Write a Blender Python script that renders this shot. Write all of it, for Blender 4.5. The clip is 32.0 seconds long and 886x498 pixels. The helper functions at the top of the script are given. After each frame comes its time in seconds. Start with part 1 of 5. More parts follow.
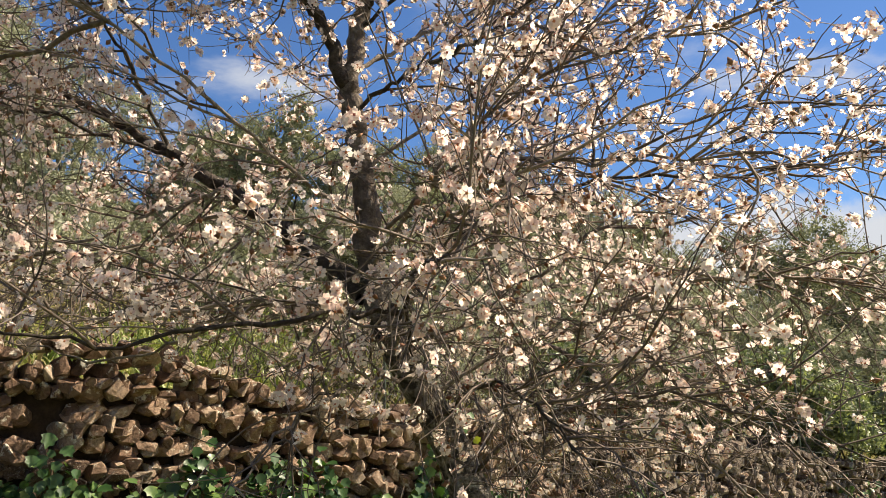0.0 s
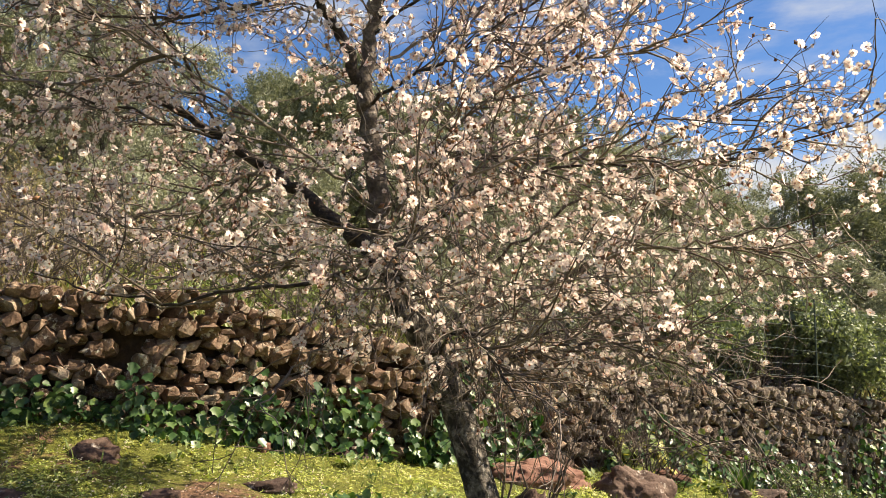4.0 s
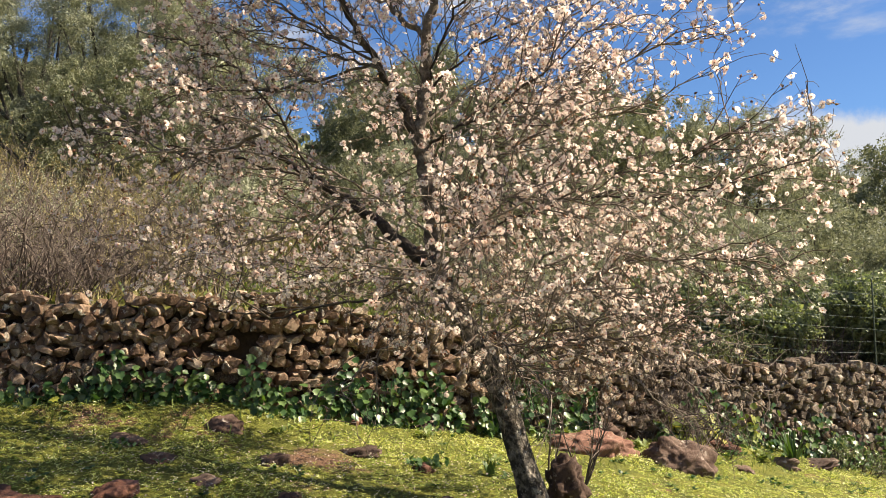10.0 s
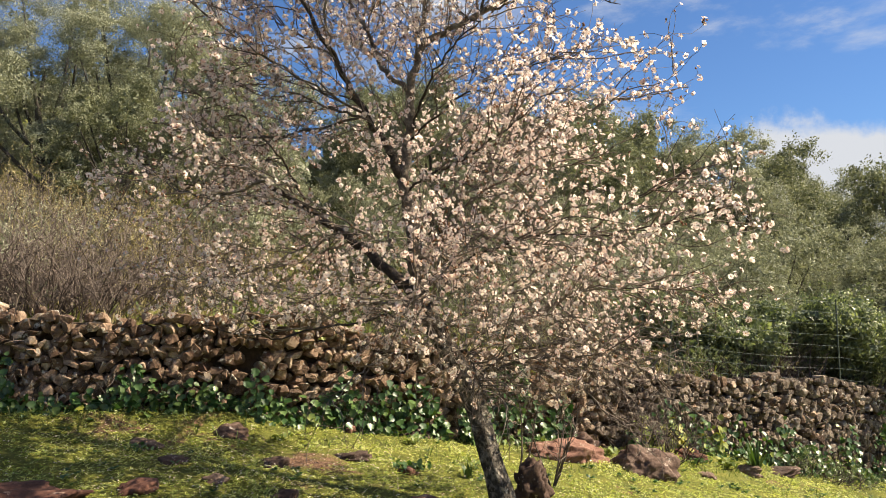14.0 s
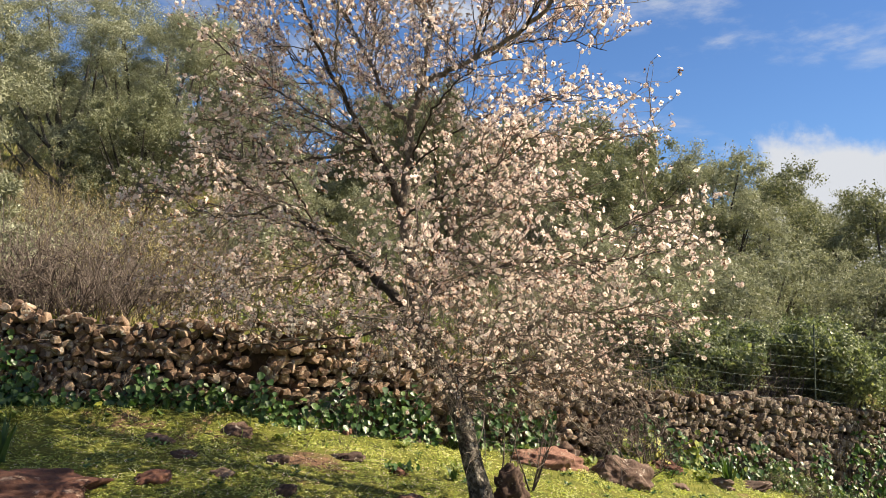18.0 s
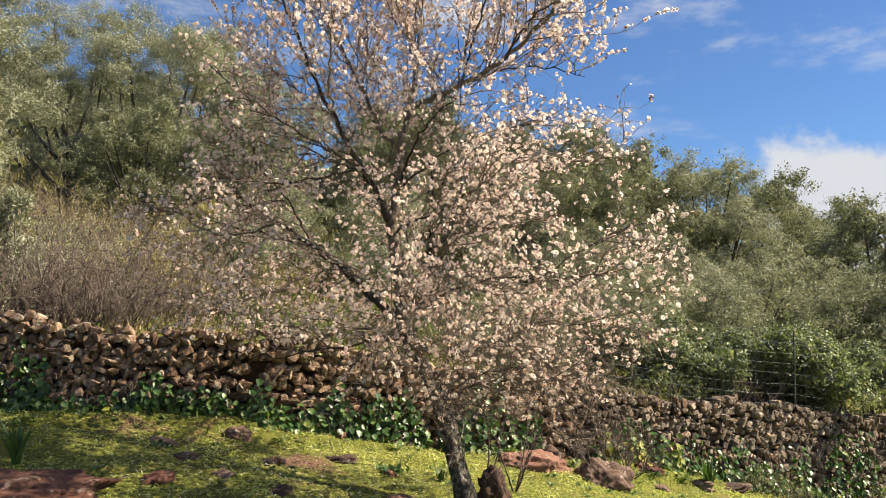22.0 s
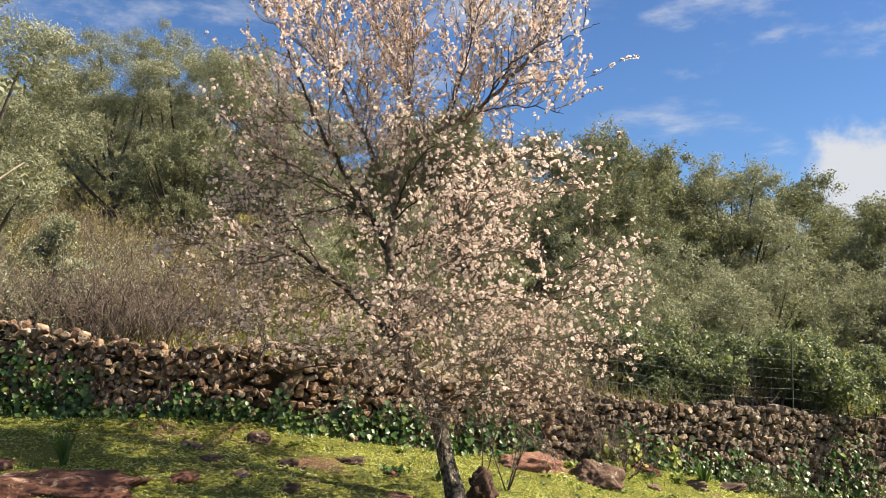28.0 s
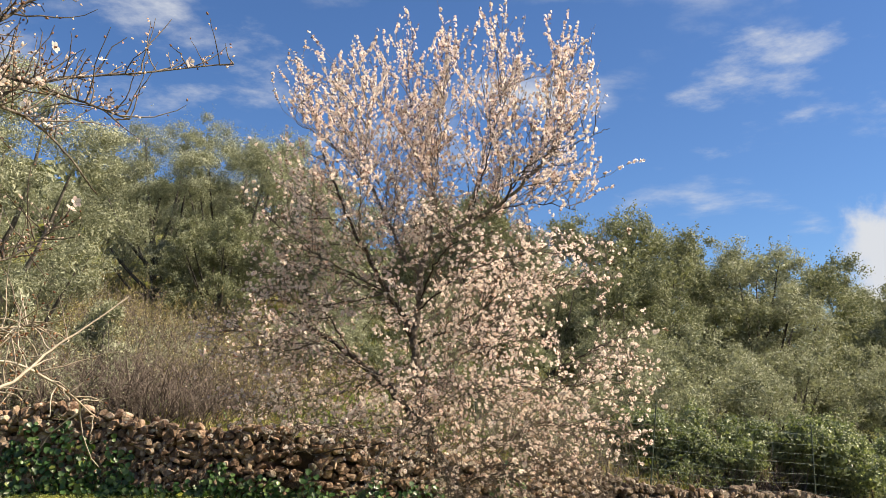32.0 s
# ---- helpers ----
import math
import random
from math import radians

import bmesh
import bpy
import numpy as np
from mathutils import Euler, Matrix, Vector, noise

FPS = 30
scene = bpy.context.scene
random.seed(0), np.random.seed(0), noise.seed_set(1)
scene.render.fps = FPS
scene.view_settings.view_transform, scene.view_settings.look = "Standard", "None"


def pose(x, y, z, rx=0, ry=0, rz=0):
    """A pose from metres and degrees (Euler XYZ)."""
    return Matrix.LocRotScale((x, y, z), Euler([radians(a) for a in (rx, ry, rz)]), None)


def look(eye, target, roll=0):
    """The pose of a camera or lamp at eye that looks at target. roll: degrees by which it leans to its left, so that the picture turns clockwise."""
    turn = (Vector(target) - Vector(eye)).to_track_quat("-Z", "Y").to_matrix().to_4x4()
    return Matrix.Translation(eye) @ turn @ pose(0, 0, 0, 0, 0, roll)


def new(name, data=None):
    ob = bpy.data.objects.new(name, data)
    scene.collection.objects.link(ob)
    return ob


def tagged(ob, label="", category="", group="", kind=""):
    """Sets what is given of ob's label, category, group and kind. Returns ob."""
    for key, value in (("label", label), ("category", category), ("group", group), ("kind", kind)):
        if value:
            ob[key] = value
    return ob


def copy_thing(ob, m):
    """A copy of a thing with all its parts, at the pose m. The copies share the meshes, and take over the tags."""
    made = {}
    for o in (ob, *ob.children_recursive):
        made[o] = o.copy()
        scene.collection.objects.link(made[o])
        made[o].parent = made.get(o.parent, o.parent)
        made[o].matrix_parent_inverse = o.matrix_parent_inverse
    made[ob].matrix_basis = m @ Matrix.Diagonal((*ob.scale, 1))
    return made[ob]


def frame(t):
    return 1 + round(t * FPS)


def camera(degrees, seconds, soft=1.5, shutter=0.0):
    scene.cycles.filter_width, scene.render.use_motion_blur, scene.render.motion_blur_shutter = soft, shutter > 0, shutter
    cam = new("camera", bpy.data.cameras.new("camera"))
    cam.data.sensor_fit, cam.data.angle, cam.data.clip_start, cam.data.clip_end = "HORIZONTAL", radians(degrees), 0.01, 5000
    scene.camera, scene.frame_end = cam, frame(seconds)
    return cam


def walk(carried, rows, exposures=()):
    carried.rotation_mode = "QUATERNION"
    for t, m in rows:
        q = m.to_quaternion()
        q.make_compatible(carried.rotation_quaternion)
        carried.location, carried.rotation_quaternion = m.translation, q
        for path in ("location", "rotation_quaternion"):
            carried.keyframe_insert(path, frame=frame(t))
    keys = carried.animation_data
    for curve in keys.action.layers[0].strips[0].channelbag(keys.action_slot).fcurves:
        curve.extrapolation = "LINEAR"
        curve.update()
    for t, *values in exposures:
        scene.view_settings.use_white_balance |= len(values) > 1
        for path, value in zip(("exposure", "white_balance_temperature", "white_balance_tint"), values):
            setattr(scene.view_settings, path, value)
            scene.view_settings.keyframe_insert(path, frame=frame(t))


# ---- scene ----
cam = camera(55.7, 32.0, soft=0.45)
PATH = [
    (0, (0.024, 0.023, 1.524), (0.004, 1.998, 1.841), -1.0),
    (0.5, (0.059, -0.06, 1.523), (0.041, 1.916, 1.831), -1.1),
    (1, (0.136, -0.169, 1.529), (0.112, 1.809, 1.821), -1.0),
    (1.5, (0.163, -0.232, 1.543), (0.114, 1.75, 1.812), -0.9),
    (2, (0.167, -0.317, 1.546), (0.082, 1.666, 1.791), -1.1),
    (2.5, (0.176, -0.36, 1.561), (0.054, 1.624, 1.784), -1.0),
    (3, (0.232, -0.407, 1.566), (0.079, 1.577, 1.769), -0.8),
    (3.5, (0.296, -0.499, 1.567), (0.12, 1.484, 1.752), -0.5),
    (5.5, (0.364, -0.727, 1.557), (0.136, 1.256, 1.679), 0.2),
    (6, (0.435, -0.779, 1.581), (0.154, 1.197, 1.706), -0.3),
    (6.5, (0.51, -0.838, 1.598), (0.183, 1.13, 1.733), -1.1),
    (7, (0.533, -0.885, 1.61), (0.18, 1.078, 1.76), -1.9),
    (7.5, (0.533, -0.991, 1.621), (0.171, 0.97, 1.777), -2.1),
    (8, (0.561, -1.098, 1.637), (0.193, 0.862, 1.793), -1.9),
    (8.5, (0.634, -1.191, 1.646), (0.25, 0.766, 1.794), -1.6),
    (9, (0.668, -1.26, 1.669), (0.265, 0.695, 1.8), -1.6),
    (9.5, (0.685, -1.341, 1.662), (0.263, 0.61, 1.78), -1.7),
    (10, (0.705, -1.393, 1.68), (0.273, 0.556, 1.793), -1.6),
    (10.5, (0.763, -1.464, 1.695), (0.327, 0.484, 1.816), -1.4),
    (11, (0.817, -1.543, 1.706), (0.387, 0.406, 1.838), -1.1),
    (11.5, (0.822, -1.625, 1.715), (0.399, 0.325, 1.859), -1.0),
    (12, (0.823, -1.715, 1.711), (0.405, 0.235, 1.862), -1.0),
    (12.5, (0.839, -1.766, 1.714), (0.417, 0.182, 1.87), -1.0),
    (13, (0.889, -1.828, 1.721), (0.462, 0.12, 1.875), -1.1),
    (13.5, (0.936, -1.881, 1.728), (0.5, 0.066, 1.871), -1.3),
    (15.5, (1.042, -2.136, 1.771), (0.589, -0.193, 1.91), -1.3),
    (16, (1.076, -2.172, 1.782), (0.617, -0.231, 1.933), -0.7),
    (16.5, (1.053, -2.215, 1.794), (0.595, -0.275, 1.952), -0.2),
    (17, (1.048, -2.273, 1.798), (0.592, -0.332, 1.955), 0.2),
    (17.5, (1.097, -2.322, 1.804), (0.641, -0.381, 1.959), 0.4),
    (18, (1.146, -2.383, 1.809), (0.691, -0.441, 1.961), 0.5),
    (18.5, (1.162, -2.419, 1.823), (0.708, -0.478, 1.982), 0.4),
    (19, (1.161, -2.473, 1.828), (0.709, -0.532, 2.0), 0.1),
    (19.5, (1.172, -2.523, 1.843), (0.72, -0.583, 2.031), 0.1),
    (20, (1.224, -2.573, 1.848), (0.768, -0.636, 2.047), 0.5),
    (20.5, (1.288, -2.647, 1.859), (0.83, -0.71, 2.055), 1.0),
    (21, (1.298, -2.679, 1.855), (0.847, -0.739, 2.044), 1.1),
    (21.5, (1.297, -2.679, 1.854), (0.847, -0.738, 2.029), 0.9),
    (22, (1.326, -2.704, 1.863), (0.866, -0.764, 2.022), 0.5),
    (22.5, (1.398, -2.744, 1.877), (0.915, -0.809, 2.024), -0.0),
    (23, (1.435, -2.755, 1.885), (0.912, -0.83, 2.027), -0.5),
    (23.5, (1.469, -2.779, 1.892), (0.903, -0.866, 2.034), -0.6),
    (24, (1.576, -2.832, 1.898), (0.979, -0.929, 2.045), -0.5),
    (24.5, (1.653, -2.877, 1.917), (1.044, -0.978, 2.071), -0.6),
    (25, (1.675, -2.933, 1.918), (1.073, -1.033, 2.083), -0.7),
    (25.5, (1.697, -2.986, 1.931), (1.108, -1.082, 2.101), -0.9),
    (26, (1.736, -3.029, 1.942), (1.157, -1.123, 2.119), -1.0),
    (26.5, (1.798, -3.09, 1.96), (1.223, -1.183, 2.135), -0.8),
    (28.5, (1.898, -3.306, 2.001), (1.335, -1.393, 2.15), 0.1),
    (29, (1.939, -3.385, 2.005), (1.373, -1.472, 2.15), 0.0),
    (29.5, (1.929, -3.454, 2.014), (1.351, -1.545, 2.165), -0.1),
    (30, (1.934, -3.514, 2.02), (1.342, -1.612, 2.193), -0.0),
    (30.5, (1.991, -3.569, 2.025), (1.385, -1.675, 2.241), 0.1),
    (31, (2.034, -3.637, 2.032), (1.417, -1.753, 2.299), 0.4),
    (31.5, (2.048, -3.661, 2.044), (1.423, -1.787, 2.356), 0.5),
    (32, (2.054, -3.652, 2.042), (1.428, -1.783, 2.382), 0.4),
]
walk(cam, [(t, look(eye, target, roll)) for t, eye, target, roll in PATH])

# ---- world, sun ----
SUN_AZ, SUN_EL = 74.0, 46.0          # degrees clockwise from +y, degrees above the horizon
world = bpy.data.worlds.new("sky")
scene.world = world
world.use_nodes = True


def noise_of(N, scale, detail, rough):
    n = N("ShaderNodeTexNoise")
    n.inputs["Scale"].default_value, n.inputs["Detail"].default_value, n.inputs["Roughness"].default_value = scale, detail, rough
    return n


def sky_world():
    nt = world.node_tree
    nt.nodes.clear()
    N, L = nt.nodes.new, nt.links.new
    out, bg = N("ShaderNodeOutputWorld"), N("ShaderNodeBackground")
    sky = N("ShaderNodeTexSky")
    sky.sky_type, sky.sun_disc = "NISHITA", False
    sky.sun_elevation, sky.sun_rotation = radians(SUN_EL), radians(SUN_AZ)
    sky.air_density, sky.dust_density, sky.ozone_density = 1.0, 0.2, 3.0
    co = N("ShaderNodeTexCoord")
    # clouds lie on a flat layer: divide by the height above the horizon
    sep = N("ShaderNodeSeparateXYZ")
    L(co.outputs["Generated"], sep.inputs[0])
    up = N("ShaderNodeMath"); up.operation = "MAXIMUM"; up.inputs[1].default_value = 0.02
    L(sep.outputs["Z"], up.inputs[0])
    up2 = N("ShaderNodeMath"); up2.operation = "ADD"; up2.inputs[1].default_value = 0.12
    L(up.outputs[0], up2.inputs[0])
    div = N("ShaderNodeVectorMath"); div.operation = "DIVIDE"
    comb = N("ShaderNodeCombineXYZ")
    for k in range(3):
        L(up2.outputs[0], comb.inputs[k])
    L(co.outputs["Generated"], div.inputs[0]); L(comb.outputs[0], div.inputs[1])
    n1 = N("ShaderNodeTexNoise")
    n1.inputs["Scale"].default_value, n1.inputs["Detail"].default_value, n1.inputs["Roughness"].default_value = 1.35, 9.0, 0.56
    n1.inputs["Distortion"].default_value = 0.15
    mp = N("ShaderNodeMapping"); mp.inputs["Location"].default_value = CLOUD_SHIFT
    L(div.outputs[0], mp.inputs[0]); L(mp.outputs[0], n1.inputs["Vector"])
    # more cloud towards the horizon, where one looks along the layer
    low = N("ShaderNodeMapRange")
    low.inputs["From Min"].default_value, low.inputs["From Max"].default_value = 0.10, 0.34
    low.inputs["To Min"].default_value, low.inputs["To Max"].default_value = CLOUD_LOW, 0.0
    L(sep.outputs["Z"], low.inputs["Value"])
    # unseen broken cloud added overhead, above the view, to raise the fill light
    over = N("ShaderNodeMapRange")
    over.inputs["From Min"].default_value, over.inputs["From Max"].default_value = 0.42, 0.62
    over.inputs["To Min"].default_value, over.inputs["To Max"].default_value = 0.0, FILL_CLOUD
    L(sep.outputs["Z"], over.inputs["Value"])
    both = N("ShaderNodeMath"); both.operation = "ADD"
    L(low.outputs[0], both.inputs[0]); L(over.outputs[0], both.inputs[1])
    add0 = N("ShaderNodeMath"); add0.operation = "ADD"
    L(n1.outputs["Fac"], add0.inputs[0]); L(both.outputs[0], add0.inputs[1])
    # a bank of cumulus stands low over the valley
    sides = []
    for axis, ends in (("X", BANK_X), ("Z", BANK_Z)):
        side = N("ShaderNodeMapRange"); side.clamp = True
        side.inputs["From Min"].default_value, side.inputs["From Max"].default_value = ends
        side.inputs["To Min"].default_value, side.inputs["To Max"].default_value = -0.45, 0.42
        L(sep.outputs[axis], side.inputs["Value"])
        sides.append(side)
    bank = N("ShaderNodeMath"); bank.operation = "MINIMUM"
    L(sides[0].outputs[0], bank.inputs[0]); L(sides[1].outputs[0], bank.inputs[1])
    n2 = noise_of(N, 7.5, 10.0, 0.62)
    L(co.outputs["Generated"], n2.inputs["Vector"])
    puff = N("ShaderNodeMath"); puff.operation = "ADD"
    L(n2.outputs["Fac"], puff.inputs[0]); L(bank.outputs[0], puff.inputs[1])
    add1 = N("ShaderNodeMath"); add1.operation = "MAXIMUM"
    L(add0.outputs[0], add1.inputs[0]); L(puff.outputs[0], add1.inputs[1])
    # thin streaked veils over the hill and above the bank
    veils = []
    for way, start, most in VEILS:
        dot2 = N("ShaderNodeVectorMath"); dot2.operation = "DOT_PRODUCT"; dot2.inputs[1].default_value = way
        L(co.outputs["Generated"], dot2.inputs[0])
        veil = N("ShaderNodeMapRange"); veil.clamp = True
        veil.inputs["From Min"].default_value, veil.inputs["From Max"].default_value = start, 0.99
        veil.inputs["To Min"].default_value, veil.inputs["To Max"].default_value = -0.45, most
        L(dot2.outputs["Value"], veil.inputs["Value"])
        veils.append(veil)
    veil = N("ShaderNodeMath"); veil.operation = "MAXIMUM"
    L(veils[0].outputs[0], veil.inputs[0]); L(veils[1].outputs[0], veil.inputs[1])
    mp3 = N("ShaderNodeMapping"); mp3.inputs["Scale"].default_value, mp3.inputs["Rotation"].default_value = (2.2, 2.2, 5.5), (0.3, 0.5, 0.0)
    n3 = noise_of(N, 1.6, 8.0, 0.6)
    L(co.outputs["Generated"], mp3.inputs[0]); L(mp3.outputs[0], n3.inputs["Vector"])
    wisp = N("ShaderNodeMath"); wisp.operation = "ADD"
    L(n3.outputs["Fac"], wisp.inputs[0]); L(veil.outputs[0], wisp.inputs[1])
    add = N("ShaderNodeMath"); add.operation = "MAXIMUM"
    L(add1.outputs[0], add.inputs[0]); L(wisp.outputs[0], add.inputs[1])
    ramp = N("ShaderNodeMapRange"); ramp.interpolation_type = "SMOOTHSTEP"
    ramp.inputs["From Min"].default_value, ramp.inputs["From Max"].default_value = CLOUD_FROM, CLOUD_TO
    L(add.outputs[0], ramp.inputs["Value"])
    tint = N("ShaderNodeMix"); tint.data_type = "RGBA"; tint.blend_type = "MULTIPLY"
    tint.inputs["Factor"].default_value = 1.0
    L(sky.outputs[0], tint.inputs["A"]); tint.inputs["B"].default_value = SKY_TINT
    mix = N("ShaderNodeMix"); mix.data_type = "RGBA"
    mix.inputs["B"].default_value = CLOUD_COLOUR
    L(ramp.outputs[0], mix.inputs["Factor"]); L(tint.outputs["Result"], mix.inputs["A"])
    L(mix.outputs["Result"], bg.inputs["Color"])
    bg.inputs["Strength"].default_value = SKY_STRENGTH
    L(bg.outputs[0], out.inputs[0])


# how much the added overhead cloud closes up, for ambient light
FILL_CLOUD = 0.11
CLOUD_SHIFT, CLOUD_LOW, CLOUD_FROM, CLOUD_TO = (0.3, 0.7, 0.0), -0.12, 0.52, 0.72
BANK_X, BANK_Z = (0.04, 0.19), (0.275, 0.14)
VEILS = [((-0.60, 0.74, 0.30), 0.86, -0.02), ((0.18, 0.91, 0.38), 0.92, -0.02)]
CLOUD_COLOUR, SKY_TINT, SKY_STRENGTH = (6.6, 6.8, 7.2, 1), (0.69, 0.90, 1.19, 1), 0.045
sky_world()
scene.view_settings.exposure = 1.28

sun_lamp = bpy.data.lights.new("sun", "SUN")
sun_lamp.energy, sun_lamp.angle, sun_lamp.color = 5.5, radians(0.6), (1.0, 0.86, 0.64)
sun_way = Vector((math.sin(radians(SUN_AZ)) * math.cos(radians(SUN_EL)), math.cos(radians(SUN_AZ)) * math.cos(radians(SUN_EL)), math.sin(radians(SUN_EL))))
new("sun", sun_lamp).matrix_world = look(sun_way * 60, (0, 0, 0))


# ---- materials ----
def blank(name):
    m = bpy.data.materials.new(name)
    m.use_nodes = True
    nt = m.node_tree
    nt.nodes.clear()
    out = nt.nodes.new("ShaderNodeOutputMaterial")
    return m, nt, nt.nodes.new, nt.links.new, out


def ramp_node(N, stops, interp="LINEAR"):
    r = N("ShaderNodeValToRGB")
    r.color_ramp.interpolation = interp
    el = r.color_ramp.elements
    while len(el) < len(stops):
        el.new(0.5)
    for e, (p, c) in zip(el, stops):
        e.position, e.color = p, (*c, 1)
    return r


def noise_node(N, L, vec, scale, detail=5, rough=0.55, dist=0.0):
    n = N("ShaderNodeTexNoise")
    n.inputs["Scale"].default_value, n.inputs["Detail"].default_value = scale, detail
    n.inputs["Roughness"].default_value, n.inputs["Distortion"].default_value = rough, dist
    if vec is not None:
        L(vec, n.inputs["Vector"])
    return n


def mixed(N, L, kind, fac, a, b):
    m = N("ShaderNodeMix"); m.data_type = "RGBA"; m.blend_type = kind
    for key, v in (("Factor", fac), ("A", a), ("B", b)):
        if hasattr(v, "node"):
            L(v, m.inputs[key])
        else:
            m.inputs[key].default_value = v if key == "Factor" else (*v, 1)
    return m.outputs["Result"]


def rough_mat(name, stops, scale, fine, bump=0.5, rough=0.85, vary="object", stain=None, distance=0.02, spec=0.3):
    """Mineral and bark: a colour ramp over coarse noise, fine grain, stains, relief. vary: what makes pieces differ."""
    m, nt, N, L, out = blank(name)
    b = N("ShaderNodeBsdfPrincipled")
    b.inputs["Roughness"].default_value = rough
    b.inputs["Specular IOR Level"].default_value = spec
    co = N("ShaderNodeTexCoord").outputs["Object"]
    shift = N("ShaderNodeVectorMath"); shift.operation = "ADD"
    if vary == "object":
        rnd = N("ShaderNodeObjectInfo").outputs["Random"]
    else:
        rnd = N("ShaderNodeNewGeometry").outputs["Random Per Island"]
    mul = N("ShaderNodeMath"); mul.operation = "MULTIPLY"; mul.inputs[1].default_value = 37.0
    L(rnd, mul.inputs[0]); L(co, shift.inputs[0]); L(mul.outputs[0], shift.inputs[1])
    v = shift.outputs[0]
    coarse, grain = noise_node(N, L, v, scale, 6, 0.6), noise_node(N, L, v, fine, 6, 0.65)
    pick = N("ShaderNodeMath"); pick.operation = "MULTIPLY_ADD"
    pick.inputs[1].default_value, pick.inputs[2].default_value = 0.55, -0.27
    L(rnd, pick.inputs[0])
    sumn = N("ShaderNodeMath"); sumn.operation = "ADD"
    L(coarse.outputs["Fac"], sumn.inputs[0]); L(pick.outputs[0], sumn.inputs[1])
    col = ramp_node(N, stops)
    L(sumn.outputs[0], col.inputs[0])
    g = ramp_node(N, [(0.3, (0.55, 0.55, 0.55)), (0.7, (1.25, 1.25, 1.25))])
    L(grain.outputs["Fac"], g.inputs[0])
    c = mixed(N, L, "MULTIPLY", 1.0, col.outputs[0], g.outputs[0])
    if stain:
        st = noise_node(N, L, v, stain[1], 5, 0.7)
        sr = N("ShaderNodeMapRange")
        sr.inputs["From Min"].default_value, sr.inputs["From Max"].default_value = stain[2], stain[2] + 0.08
        L(st.outputs["Fac"], sr.inputs["Value"])
        c = mixed(N, L, "MIX", sr.outputs[0], c, stain[0])
    L(c, b.inputs["Base Color"])
    addh = N("ShaderNodeMath"); addh.operation = "MULTIPLY_ADD"; addh.inputs[1].default_value = 0.4
    L(grain.outputs["Fac"], addh.inputs[0]); L(coarse.outputs["Fac"], addh.inputs[2])
    bu = N("ShaderNodeBump")
    bu.inputs["Strength"].default_value, bu.inputs["Distance"].default_value = bump, distance
    L(addh.outputs[0], bu.inputs["Height"]); L(bu.outputs[0], b.inputs["Normal"])
    L(b.outputs[0], out.inputs[0])
    return m


def leaf_mat(name, stops, rough=0.5, thru=0.35, glow=(1.0, 1.0, 0.5), spec=0.4, patch=1.5, vary="island"):
    """Leaves and petals: thin, lit from behind as well; each leaf has its own tone, whole boughs differ a little."""
    m, nt, N, L, out = blank(name)
    b, t, mx = N("ShaderNodeBsdfPrincipled"), N("ShaderNodeBsdfTranslucent"), N("ShaderNodeMixShader")
    b.inputs["Roughness"].default_value = rough
    b.inputs["Specular IOR Level"].default_value = spec
    rnd = N("ShaderNodeNewGeometry").outputs["Random Per Island"] if vary == "island" else N("ShaderNodeObjectInfo").outputs["Random"]
    co = N("ShaderNodeTexCoord").outputs["Object"]
    n = noise_node(N, L, co, patch, 3)
    s = N("ShaderNodeMath"); s.operation = "MULTIPLY_ADD"; s.inputs[1].default_value = 0.62
    L(rnd, s.inputs[0])
    h = N("ShaderNodeMath"); h.operation = "MULTIPLY_ADD"; h.inputs[1].default_value, h.inputs[2].default_value = 0.9, -0.26
    L(n.outputs["Fac"], h.inputs[0]); L(h.outputs[0], s.inputs[2])
    col = ramp_node(N, stops)
    L(s.outputs[0], col.inputs[0])
    L(col.outputs[0], b.inputs["Base Color"])
    tc = mixed(N, L, "MULTIPLY", 1.0, col.outputs[0], glow)
    L(tc, t.inputs["Color"])
    mx.inputs[0].default_value = thru
    L(b.outputs[0], mx.inputs[1]); L(t.outputs[0], mx.inputs[2]); L(mx.outputs[0], out.inputs[0])
    return m


def plain_metal(name, colour, rough=0.45, metal=0.8):
    m, nt, N, L, out = blank(name)
    b = N("ShaderNodeBsdfPrincipled")
    co = N("ShaderNodeTexCoord").outputs["Object"]
    n = noise_node(N, L, co, 30, 5)
    r = ramp_node(N, [(0.35, tuple(0.6 * c for c in colour)), (0.65, colour)])
    L(n.outputs["Fac"], r.inputs[0]); L(r.outputs[0], b.inputs["Base Color"])
    b.inputs["Roughness"].default_value, b.inputs["Metallic"].default_value = rough, metal
    L(b.outputs[0], out.inputs[0])
    return m


STONE = rough_mat("field_stone", [(0.15, (0.07, 0.042, 0.030)), (0.38, (0.17, 0.105, 0.070)), (0.55, (0.26, 0.175, 0.12)), (0.74, (0.37, 0.275, 0.20)), (0.95, (0.52, 0.44, 0.35))],
                  9, 70, 1.0, 0.88, "object", ((0.56, 0.52, 0.44), 16, 0.57), 0.03)
STONE_FAR = rough_mat("field_stone_joined", [(0.15, (0.07, 0.042, 0.030)), (0.38, (0.17, 0.105, 0.070)), (0.55, (0.26, 0.175, 0.12)), (0.74, (0.37, 0.275, 0.20)), (0.95, (0.52, 0.44, 0.35))],
                      9, 70, 1.0, 0.88, "island", ((0.56, 0.52, 0.44), 16, 0.57), 0.03)
